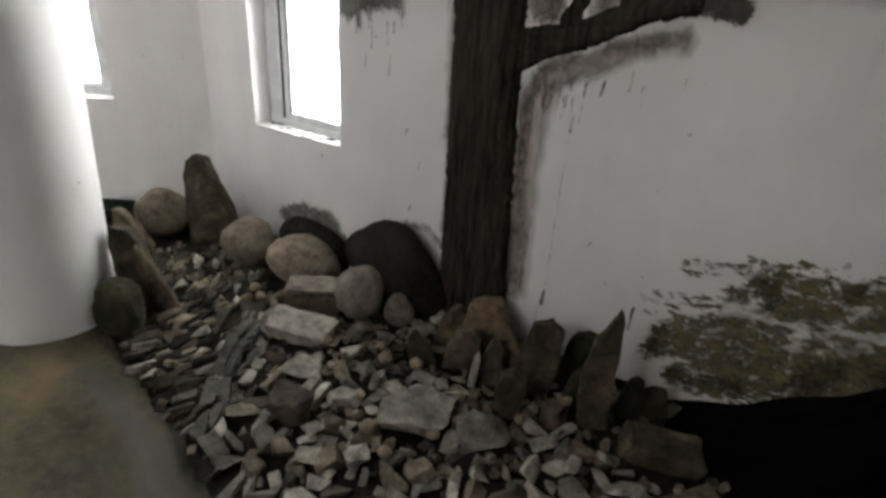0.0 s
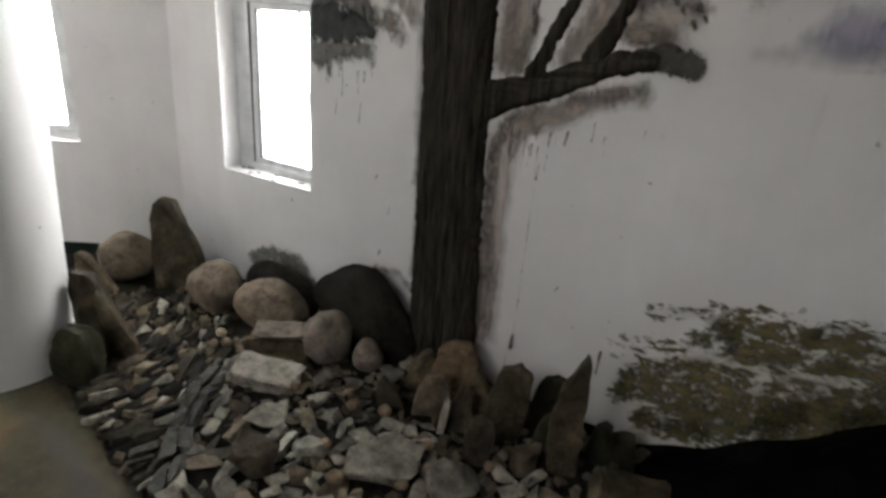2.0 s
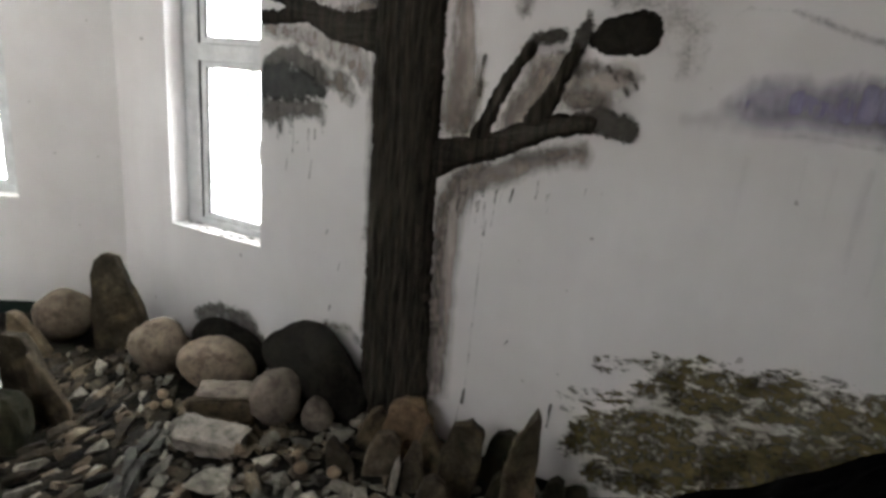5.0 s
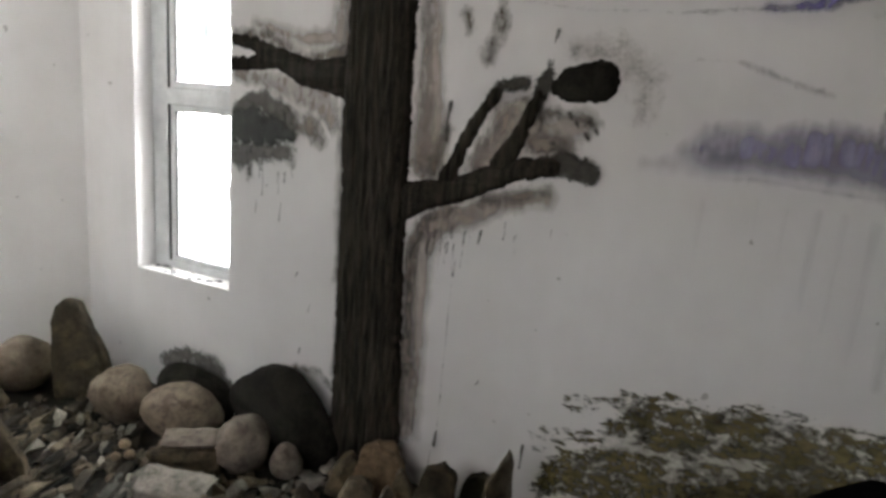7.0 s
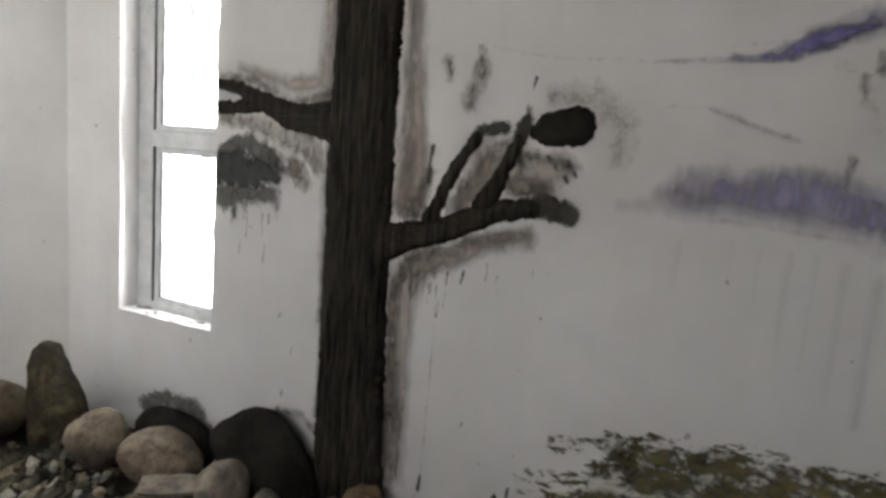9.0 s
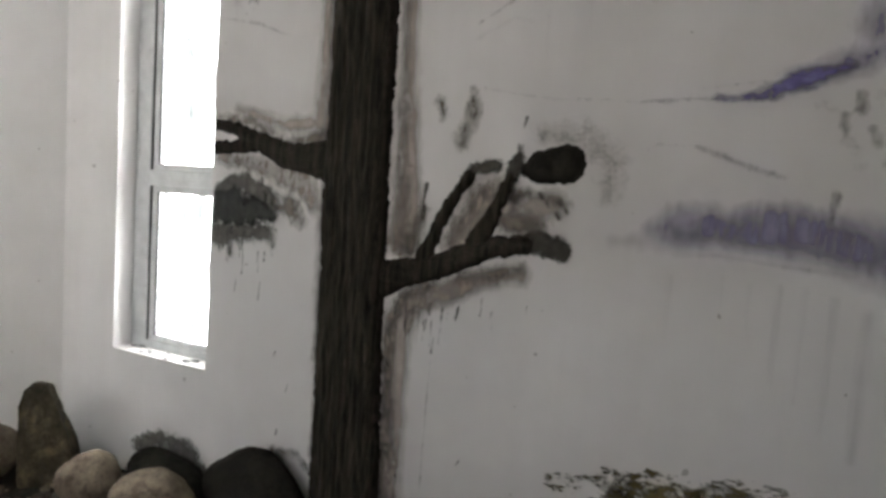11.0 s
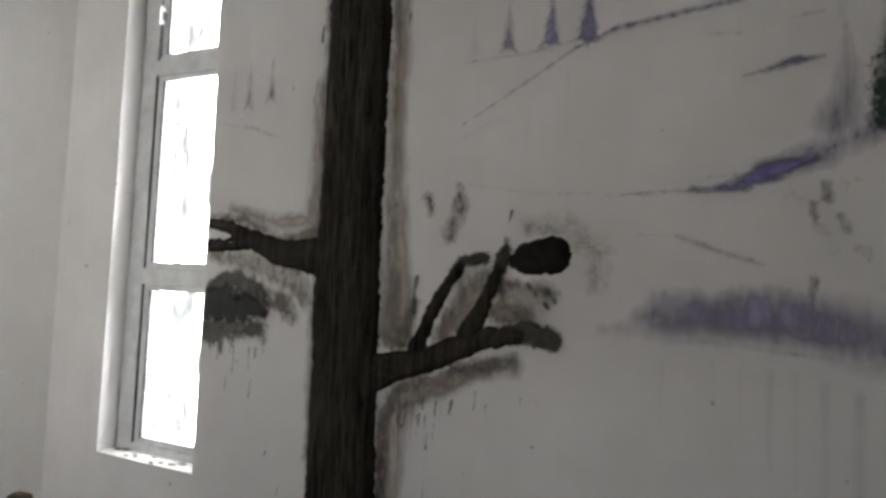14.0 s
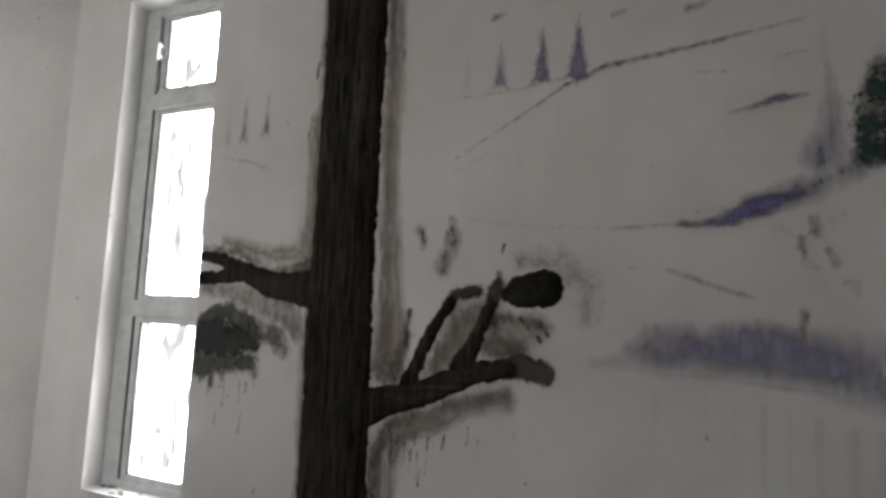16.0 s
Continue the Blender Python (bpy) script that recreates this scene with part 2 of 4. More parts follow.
SPECK = paint("grey_specks", (0.2, 0.175, 0.15), (0.38, 0.34, 0.3), 0.85, 0.1, 18, 0.09, 0.48, (1, 1, 1), 20, crisp=0.14)
PURPLE_LINE = paint("violet_line", (0.17, 0.155, 0.27), (0.3, 0.275, 0.4), 0.95, 0.03, 35, 0.02, 0.28, (1, 1, 0.8), 30, (1, 1, 0.6), crisp=0.2)
PALE_LINE = paint("pale_violet_line", (0.28, 0.265, 0.38), (0.42, 0.4, 0.5), 0.85, 0.03, 30, 0.025, 0.36, (1, 1, 0.6), 30, (1, 1, 0.5), crisp=0.2)
RUN = paint("pale_violet_run", (0.38, 0.36, 0.44), (0.52, 0.5, 0.56), 0.35, 0.03, 16, 0.04, 0.4, (1, 1, 0.1), 14, (1, 1, 0.12), crisp=0.2)


# ---- building helpers ----
def finish(name, bm, material, smooth=False):
    mesh = bpy.data.meshes.new(name)
    bm.to_mesh(mesh)
    bm.free()
    mesh.materials.append(material)
    if smooth:
        mesh.shade_smooth()
    return new(name, mesh)


def part(name, bm, material, parent, label="", smooth=False):
    ob = finish(name, bm, material, smooth)
    ob.parent = parent
    return tagged(ob, label) if label else ob


def box(bm, lo, hi, m=Matrix.Identity(4), bevel=0.0):
    lo, hi = Vector(lo), Vector(hi)
    made = bmesh.ops.create_cube(bm, size=1.0, matrix=m @ Matrix.Translation((lo + hi) / 2) @ Matrix.Diagonal((*(hi - lo), 1)))
    if bevel:
        edges = list({e for v in made["verts"] for e in v.link_edges})
        bmesh.ops.bevel(bm, geom=edges, offset=bevel, segments=2, affect="EDGES", profile=0.5)
    return bm


def boxes(*items, m=Matrix.Identity(4), bevel=0.0):
    bm = bmesh.new()
    for lo, hi in items:
        box(bm, lo, hi, m, bevel)
    return bm


# ---- structure ----
W1 = (-2.842, -2.15, 0.715, 3.4)  # tall window by the tree: x from, x to, sill, head
north = finish("wall_north", boxes(
    ((-3.6, 0, -0.2), (W1[0], THICK, TOP)), ((W1[1], 0, -0.2), (EAST + 0.3, THICK, TOP)),
    ((W1[0], 0, -0.2), (W1[1], THICK, W1[2])), ((W1[0], 0, W1[3]), (W1[1], THICK, TOP))), WALL)
tagged(north, "white plastered wall with painted tree and violet brush marks", "wall", kind="structure")

side_m = Matrix.LocRotScale(CORNER, Euler((0, 0, math.atan2(SIDE.y, SIDE.x))), None)  # x runs along the wall, +y faces the room
W2 = (0.585, 1.25, 0.755, 3.4)
west = finish("wall_northwest", boxes(
    ((0, -THICK, -0.2), (W2[0], 0, TOP)), ((W2[1], -THICK, -0.2), (2.7, 0, TOP)),
    ((W2[0], -THICK, -0.2), (W2[1], 0, W2[2])), ((W2[0], -THICK, W2[3]), (W2[1], 0, TOP)), m=side_m), WALL)
tagged(west, "white plastered wall with a tall narrow window", "wall", kind="structure")
# the openings in these two unseen walls are added for the lamps
bm = boxes(((END.x - 0.25, -2.1, -0.2), (END.x, END.y + 0.1, TOP)), ((END.x - 0.25, SOUTH, -0.2), (END.x, -3.4, TOP)),
           ((END.x - 0.25, -3.4, -0.2), (END.x, -2.1, 0.6)), ((END.x - 0.25, -3.4, 2.9), (END.x, -2.1, TOP)))
tagged(finish("wall_west", bm, WALL), "plain white plastered wall with an added unseen opening", "wall", kind="structure")
bm = boxes(((END.x - 0.25, SOUTH - 0.25, -0.2), (-2.25, SOUTH, TOP)), ((-0.75, SOUTH - 0.25, -0.2), (EAST + 0.3, SOUTH, TOP)),
           ((-2.25, SOUTH - 0.25, -0.2), (-0.75, SOUTH, 1.35)), ((-2.25, SOUTH - 0.25, 2.85), (-0.75, SOUTH, TOP)))
tagged(finish("wall_south", bm, WALL), "plain white plastered wall with an added wide unseen opening", "wall", kind="structure")
bm = boxes(((EAST, SOUTH, -0.2), (EAST + 0.3, 0, TOP)))
tagged(finish("wall_east", bm, WALL), "plain white plastered wall", "wall", kind="structure")
bm = boxes(((END.x - 0.5, SOUTH - 0.3, TOP), (EAST + 0.4, 0.4, TOP + 0.2)))
tagged(finish("ceiling", bm, CEIL), "plain white plastered ceiling", "ceiling", kind="structure")
bm = boxes(((END.x - 0.5, SOUTH - 0.3, -0.25), (EAST + 0.4, 0.35, 0.0)))
tagged(finish("floor", bm, FLOOR), "brown stained bare concrete floor", "floor", kind="structure")
bm = boxes(((0.0, 0.001, -0.02), (2.7, 0.016, 0.11)), m=side_m)
tagged(finish("baseboard", bm, stone("dark_green_paint", (0.006, 0.012, 0.009), (0.01, 0.02, 0.015), (0.016, 0.028, 0.022), 40, var=0)),
       "dark green painted baseboard strip along the wall", "baseboard", kind="structure")

bm = bmesh.new()
ring = [(0.296, -0.02), (0.292, 0.06), (0.288, 0.12), (0.295, 0.4), (0.31, 0.9), (0.328, 1.4), (0.335, 2.0), (0.335, TOP)]
for r, z in ring:
    for k in range(64):
        a = 2 * math.pi * k / 64
        bm.verts.new((r * math.cos(a), r * math.sin(a), z))
bm.verts.ensure_lookup_table()
for i in range(len(ring) - 1):
    for k in range(64):
        a, b = i * 64 + k, i * 64 + (k + 1) % 64
        bm.faces.new([bm.verts[j] for j in (a, b, b + 64, a + 64)])
column = finish("column", bm, COLUMN, True)
column.location = (-2.88, -1.22, 0)
tagged(column, "round white painted column with scuffed base on concrete", "column", kind="structure")


def window(name, m, width, sill, head, bars, label, left=0.075):
    """A tall narrow white window, bars: heights of its rails; x along the wall, y outwards."""
    base = new(name)
    base.matrix_world = m
    tagged(base, label, "window", kind="structure")
    d0, d1 = 0.11, 0.17
    bm = boxes(((0, d0, sill), (left, d1, head)), ((width - 0.075, d0, sill), (width, d1, head)),
               ((left, d0, sill), (width - 0.075, d1, sill + 0.05)), ((left, d0, head - 0.05), (width - 0.075, d1, head)), bevel=0.004)
    part("window_frame", bm, FRAME, base)
    edges = [sill + 0.05, *bars, head - 0.05]
    for z in bars:
        part("rail", boxes(((left, d0 - 0.004, z - 0.045), (width - 0.075, d1 - 0.005, z + 0.045)), bevel=0.008), FRAME, base)
    for i, (a, b) in enumerate(zip(edges, edges[1:])):
        lo, hi = a + (0.045 if i else 0.0), b - (0.045 if i < len(edges) - 2 else 0.0)
        t = 0.05 if i < 2 else 0.062
        sash = boxes(((left + 0.005, d0 + 0.012, lo), (left + 0.005 + t, d1 - 0.012, hi)), ((width - 0.08 - t, d0 + 0.012, lo), (width - 0.08, d1 - 0.012, hi)),
                     ((left + 0.005 + t, d0 + 0.012, lo), (width - 0.08 - t, d1 - 0.012, lo + 0.035)), ((left + 0.005 + t, d0 + 0.012, hi - 0.035), (width - 0.08 - t, d1 - 0.012, hi)), bevel=0.003)
        s = part("sash", sash, FRAME, base)
        pane = part("pane", boxes(((left + 0.005 + t - 0.004, 0.138, lo + 0.03), (width - 0.08 - t + 0.004, 0.142, hi - 0.03))), GLASS, s)
        pane.visible_shadow = False
        strip = boxes(((left + 0.0005, d0 + 0.004, lo), (left + 0.0055, d0 + 0.02, hi)), ((left + 0.005 + t - 0.003, d0 + 0.008, lo + 0.03), (left + 0.005 + t + 0.008, d0 + 0.02, hi - 0.03)))
        part("gasket", strip, RUBBER, s, "thin dark grey sealing strip")
        if i == 2:
            bm = boxes(((left + 0.004, d0 - 0.002, lo + 0.02), (left + 0.023, d0 + 0.012, hi - 0.02)), bevel=0.003)
            part("stay_rail", bm, METAL, s, "grey metal casement stay")
            bm = boxes(((left + 0.025, d0 - 0.03, lo + 0.2), (left + 0.043, d0 + 0.012, lo + 0.22)), ((left + 0.025, d0 - 0.03, lo + 0.27), (left + 0.043, d0 + 0.012, lo + 0.29)),
                       ((left + 0.025, d0 - 0.035, lo + 0.19), (left + 0.043, d0 - 0.02, lo + 0.3)), bevel=0.004)
            part("handle", bm, FRAME, s, "white window handle")
    bm = boxes(((0.002, -0.006, sill - 0.002), (width - 0.002, d0, sill + 0.012)), bevel=0.004)
    part("window_sill", bm, SILL, base, "white plastered sill with flaking paint")
    return base


window("window_1", pose(W1[0], 0, 0), W1[1] - W1[0], W1[2], W1[3], (1.67, 2.84), "tall narrow white window with three dusty panes", 0.117)
window("window_2", side_m @ pose(W2[1], 0, 0, 0, 0, 180), W2[1] - W2[0], W2[2], W2[3], (1.70, 2.87), "tall narrow white window beside the column")

flakes = random.Random(5)
for k in range(12):
    r = flakes.uniform(0.006, 0.016)
    bm = bmesh.new()
    bmesh.ops.create_icosphere(bm, subdivisions=2, radius=r)
    for v in bm.verts:
        v.co = Vector((v.co.x * 1.6, v.co.y, v.co.z * 0.35)) * (1 + 0.5 * noise.noise(v.co * 90 + Vector((k, 0, 0))))
    ob = finish("plaster_flake", bm, stone("flake_%s" % "grey", grey(0.1), grey(0.2), grey(0.35), 60) if k == 0 else bpy.data.materials["flake_grey"])
    ob.location = (W1[0] + 0.06 + 0.045 * k + flakes.uniform(-0.02, 0.02), flakes.uniform(0.005, 0.09), W1[2] + 0.013 + r * 0.25)
    tagged(ob, "small grey plaster flake lying on the sill", "flake", group="flakes on the sill")

bm = boxes(((-9, 2.2, -1), (3, 2.25, 6)))
tagged(finish("backdrop", bm, OUTSIDE), "overexposed pale daylight outside the windows", "backdrop", kind="structure")
bm = boxes(((0, -2.6, -1), (6, -2.55, 6)), m=side_m)
tagged(finish("backdrop", bm, OUTSIDE), "overexposed pale daylight outside the windows", "backdrop", kind="structure")


# ---- paint and mortar on the wall ----
def field(strokes, xs, zs):
    """Distance to a set of tapered strokes (x, z, r, x, z, r), negative inside."""
    X, Z = np.meshgrid(xs, zs, indexing="ij")
    best = np.full(X.shape, 9.0)
    for x0, z0, r0, x1, z1, r1 in strokes:
        dx, dz = x1 - x0, z1 - z0
        h = np.clip(((X - x0) * dx + (Z - z0) * dz) / max(dx * dx + dz * dz, 1e-9), 0, 1)
        best = np.minimum(best, np.hypot(X - x0 - h * dx, Z - z0 - h * dz) - (r0 + (r1 - r0) * h))
    return best


def span(strokes, grow, step):
    s = np.array(strokes)
    x0, x1 = min((s[:, 0] - s[:, 2]).min(), (s[:, 3] - s[:, 5]).min()) - grow, max((s[:, 0] + s[:, 2]).max(), (s[:, 3] + s[:, 5]).max()) + grow
    z0, z1 = min((s[:, 1] - s[:, 2]).min(), (s[:, 4] - s[:, 5]).min()) - grow, max((s[:, 1] + s[:, 2]).max(), (s[:, 4] + s[:, 5]).max()) + grow
    return np.arange(x0, x1 + step, step), np.arange(z0, z1 + step, step)


def grid_mesh(name, xs, zs, depth, keep, material, edge=None, smooth=True):
    """A sheet over the wall, at depth in front of it, with the cells that keep allows."""
    nz = len(zs)
    use = keep[:-1, :-1] | keep[1:, :-1] | keep[:-1, 1:] | keep[1:, 1:]
    I, J = np.nonzero(use)
    quads = np.stack([I * nz + J, (I + 1) * nz + J, (I + 1) * nz + J + 1, I * nz + J + 1], 1)
    ids, inv = np.unique(quads, return_inverse=True)
    X, Z = np.meshgrid(xs, zs, indexing="ij")
    verts = np.stack([X.ravel()[ids], -depth.ravel()[ids], Z.ravel()[ids]], 1)
    mesh = bpy.data.meshes.new(name)
    mesh.from_pydata(verts.tolist(), [], inv.reshape(-1, 4).tolist())
    if edge is not None:
        att = mesh.attributes.new("edge", "FLOAT", "POINT")
        att.data.foreach_set("value", edge.ravel()[ids].astype(np.float32))
    mesh.materials.append(material)
    if smooth:
        mesh.shade_smooth()
    return new(name, mesh)


LAYER = [0]
COATS = {"STAIN": STAIN, "VEIL": VEIL, "RUN": RUN, "MOSSGREY": MOSSGREY, "PURPLE_PALE": PURPLE_PALE, "HALO": HALO, "SPECK": SPECK, "CEMENT": CEMENT, "MIDWASH": MIDWASH, "MOSS": MOSS, "PURPLE": PURPLE,
         "GREEN": GREEN, "PURPLE_LINE": PURPLE_LINE, "PALE_LINE": PALE_LINE, "DARKWASH": DARKWASH, "BRANCHWASH": BRANCHWASH, "PURPLE_DEEP": PURPLE_DEEP, "DRIP": DRIP}


def mark(name, strokes, material, grow=0.05, step=0.012, label=""):
    """A painted mark on the tree wall. Each lies a hair above or below its neighbours."""
    xs, zs = span(strokes, grow, step)
    d = field(strokes, xs, zs)
    LAYER[0] += 1
    level = 3
    for k, names in enumerate((("STAIN", "RUN", "VEIL"), ("MOSSGREY", "PURPLE_PALE"), ("HALO", "SPECK"), ("CEMENT", "MIDWASH", "MOSS", "PURPLE", "GREEN"), ("PURPLE_LINE", "PALE_LINE", "DARKWASH"), ("BRANCHWASH", "PURPLE_DEEP"), ("DRIP",))):
        if any(material is COATS[name] for name in names):
            level = k
    d = d + np.where(np.meshgrid(xs, zs, indexing="ij")[0] < W1[1] + 0.014, 1.0, 0.0) * (xs.min() < W1[1] and xs.max() > W1[1] and strokes[0][1] > W1[2] - 0.2)
    ob = grid_mesh(name, xs, zs, np.full(d.shape, 0.0008 + 0.0014 * level + 0.00003 * (LAYER[0] % 45)), d < min(grow, REACH[material.name]), material, d)
    ob.parent = north
    return tagged(ob, label) if label else ob


def path(points):
    """Strokes through points (x, z, r)."""
    return [(*a, *b) for a, b in zip(points, points[1:])]


# washes of thinned mortar round the trunk and branches
mark("pale_wash", path([(-1.06, 0.3, 0.08), (-1.06, 1.1, 0.075), (-1.0, 1.24, 0.08), (-0.75, 1.34, 0.06), (-0.55, 1.4, 0.05)]), VEIL, 0.08, 0.012, "pale tan brushed wash beside the trunk")
mark("pale_wash", path([(-1.06, 1.5, 0.09), (-1.06, 1.8, 0.07), (-1.09, 2.3, 0.05), (-1.1, 3.2, 0.05)]) + path([(-0.82, 1.5, 0.06), (-0.72, 1.66, 0.07)]) + path([(-0.6, 1.62, 0.09), (-0.45, 1.68, 0.07)]), VEIL, 0.08, 0.012, "pale tan brushed wash above the branch")
mark("pale_wash", path([(-2.0, 2.02, 0.04), (-1.7, 1.95, 0.05), (-1.52, 1.96, 0.06), (-1.5, 2.6, 0.04)]), VEIL, 0.08, 0.012, "pale tan brushed wash around the short branch")
mark("cement_smear", path([(-1.10, 0.25, 0.05), (-1.10, 1.15, 0.05), (-1.02, 1.27, 0.05), (-0.8, 1.33, 0.04)]) +
     path([(-1.11, 1.45, 0.05), (-1.1, 1.9, 0.03), (-1.12, 3.3, 0.025)]) +
     path([(-0.86, 1.5, 0.04), (-0.75, 1.7, 0.05), (-0.66, 1.72, 0.05)]) +
     path([(-1.02, 1.22, 0.06), (-0.85, 1.28, 0.05), (-0.66, 1.38, 0.04)]) +
     path([(-1.08, 1.5, 0.03), (-1.06, 1.75, 0.03), (-1.09, 2.0, 0.02)]), HALO, 0.06, 0.01, "thin brown watery mortar wash around the branches")
mark("cement_smear", path([(-1.45, 0.4, 0.035), (-1.47, 1.3, 0.035), (-1.46, 1.7, 0.03)]) +
     path([(-1.48, 1.9, 0.03), (-1.47, 3.3, 0.03)]) +
     path([(-2.1, 1.8, 0.05), (-1.85, 1.76, 0.06), (-1.6, 1.7, 0.08), (-1.52, 1.6, 0.05)]), HALO, 0.06, 0.01, "thin brown watery mortar wash around the branches")
mark("cement_smear", path([(-0.8, 1.36, 0.04), (-0.55, 1.42, 0.035)]) +
     path([(-1.03, 1.45, 0.05), (-0.98, 1.62, 0.03)]) +
     path([(-0.62, 1.6, 0.05), (-0.5, 1.58, 0.04)]) +
     path([(-0.58, 1.71, 0.03), (-0.4, 1.68, 0.03)]) +
     path([(-0.6, 1.6, 0.03), (-0.6, 1.68, 0.03)]) +
     path([(-1.11, 0.3, 0.03), (-1.09, 0.7, 0.035), (-1.1, 1.12, 0.03), (-1.05, 1.24, 0.03), (-0.92, 1.3, 0.025)]) +
     path([(-1.06, 0.25, 0.02), (-1.05, 0.5, 0.03), (-1.06, 0.8, 0.02)]), CEMENT, 0.06, 0.01, "grey brown smeared mortar around the tree")
mark("cement_smear", path([(-0.5, 1.93, 0.06), (-0.36, 1.93, 0.07), (-0.25, 1.84, 0.07), (-0.25, 1.72, 0.05)]), SPECK, 0.06, 0.01, "faint brown splatter around the knot")
mark("cement_smear", path([(-2.1, 1.98, 0.03), (-1.9, 1.96, 0.04), (-1.7, 1.87, 0.03), (-1.5, 1.9, 0.05)]) +
     path([(-1.85, 1.62, 0.07), (-1.65, 1.58, 0.06), (-1.6, 1.52, 0.05)]) +
     path([(-1.46, 0.55, 0.025), (-1.45, 0.35, 0.02)]) +
     path([(-1.7, 0.42, 0.03), (-1.55, 0.44, 0.03), (-1.46, 0.36, 0.02)]), CEMENT, 0.06, 0.01, "grey brown smeared mortar around the tree")
mark("dark_stain", path([(-1.47, 0.9, 0.03), (-1.485, 1.3, 0.035), (-1.48, 1.7, 0.03)]) +
     path([(-1.475, 1.95, 0.03), (-1.47, 2.4, 0.035), (-1.475, 3.3, 0.03)]), STAIN, 0.06, 0.01, "dark soft-edged wash along the trunk")
mark("dark_stain", path([(-1.125, 1.95, 0.015), (-1.135, 2.6, 0.02), (-1.13, 3.3, 0.025)]) +
     path([(-1.13, 0.3, 0.02), (-1.12, 0.7, 0.02), (-1.12, 1.1, 0.02)]), STAIN, 0.06, 0.01, "dark soft-edged wash along the trunk")
mark("pale_wash", path([(-1.06, 1.44, 0.055), (-1.06, 1.58, 0.05), (-1.09, 1.76, 0.03)]) + path([(-0.86, 1.48, 0.045), (-0.78, 1.58, 0.06), (-0.7, 1.7, 0.055)]) + path([(-0.55, 1.6, 0.06), (-0.48, 1.6, 0.05)]), HALO, 0.07, 0.01, "thin tan wash between the branches")
mark("leaf_smear", path([(-0.93, 2.05, 0.035), (-0.92, 2.0, 0.03)]), CEMENT, 0.04, 0.008, "grey brown brushed leaf mark")
mark("leaf_smear", path([(-0.8, 2.1, 0.02), (-0.79, 2.0, 0.045), (-0.83, 1.9, 0.045)]), CEMENT, 0.04, 0.008, "grey brown brushed leaf mark")
# dark blot beside the window
mark("grey_blot", path([(-2.2, 1.43, 0.05), (-2.08, 1.42, 0.07), (-1.9, 1.45, 0.06), (-1.77, 1.45, 0.05)]) + [(-2.1, 1.4, 0.04, -2.08, 1.33, 0.012), (-2.02, 1.4, 0.04, -2.0, 1.32, 0.01), (-1.77, 1.44, 0.04, -1.75, 1.36, 0.012), (-1.94, 1.4, 0.03, -1.94, 1.36, 0.01)], MIDWASH, 0.05, 0.008, "ragged grey mortar blot with drips")
mark("grey_blot", path([(-2.08, 1.64, 0.06), (-1.95, 1.68, 0.06), (-1.82, 1.63, 0.06), (-1.75, 1.57, 0.03)]), MIDWASH, 0.05, 0.01)
mark("dark_blot", path([(-2.2, 1.54, 0.08), (-2.0, 1.56, 0.095), (-1.88, 1.55, 0.075), (-1.76, 1.53, 0.035)]), DARKWASH, 0.05, 0.01, "dark grey painted blot beside the window")
# mortar behind the low black boulder
mark("grey_blot", path([(-2.6, 0.22, 0.07), (-2.45, 0.27, 0.075), (-2.26, 0.28, 0.075), (-2.16, 0.2, 0.06)]), MIDWASH, 0.05, 0.01, "ragged grey mortar wash above the boulder")
# runs and drips
rnd, more, drips = random.Random(4), random.Random(9), []
for x, z0, z1, r in ((-0.79, 1.24, 1.19, 0.012), (-0.89, 1.1, 1.04, 0.008), (-0.9, 1.0, 0.36, 0.0045), (-0.91, 0.34, 0.27, 0.011), (-0.86, 1.2, 1.08, 0.004), (-1.0, 1.2, 0.9, 0.004),
                     (-0.96, 1.2, 1.05, 0.004), (-0.93, 0.25, 0.16, 0.005), (-1.62, 0.76, 0.72, 0.006), (-1.67, 0.53, 0.5, 0.008), (-1.96, 1.22, 1.15, 0.005), (-1.81, 1.22, 1.13, 0.006),
                     (-0.52, 0.4, 0.3, 0.008), (-0.97, 1.72, 1.58, 0.012), (-1.05, 2.85, 2.8, 0.005), (-1.08, 2.6, 2.57, 0.004), (-0.57, 1.99, 1.95, 0.008), (-0.5, 1.97, 1.9, 0.004),
                     (-1.5, 2.86, 2.78, 0.012), (-1.52, 2.6, 2.5, 0.006), (-0.74, 0.62, 0.6, 0.005), (-1.7, 0.9, 0.88, 0.005), (-1.02, 0.62, 0.3, 0.006)):
    cuts = max(1, int((z0 - z1) / 0.06))
    drips += path([(x + rnd.uniform(-0.3, 0.3) * r - 0.01 * k / cuts, z0 + (z1 - z0) * k / cuts, r * rnd.uniform(0.55, 1.15)) for k in range(cuts + 1)])
for k in range(30):
    x = more.choice((more.uniform(-1.08, -0.78), more.uniform(-1.02, -0.9), more.uniform(-0.75, -0.45), more.uniform(-2.08, -1.75)))
    top = 1.36 if x < -1.5 else 1.22 + max(0, (x + 0.95)) * 0.36 + more.uniform(-0.1, 0.02)
    r, tall = more.uniform(0.003, 0.007), more.uniform(0.02, 0.12)
    drips += path([(x, top, r), (x + more.uniform(-0.003, 0.003), top - tall * 0.5, r * 0.6), (x - 0.002, top - tall, r * 0.9)])
for x, z, r in ((-0.42, 1.69, 0.014), (-0.43, 1.64, 0.012), (-0.4, 1.66, 0.01), (-0.5, 1.71, 0.012), (-0.47, 1.68, 0.01)):
    drips.append((x, z, r, x + 0.01, z - 0.015, r * 0.7))
mark("drips", drips, DRIP, 0.012, 0.004, "dark thin mortar runs and drips on the wall")
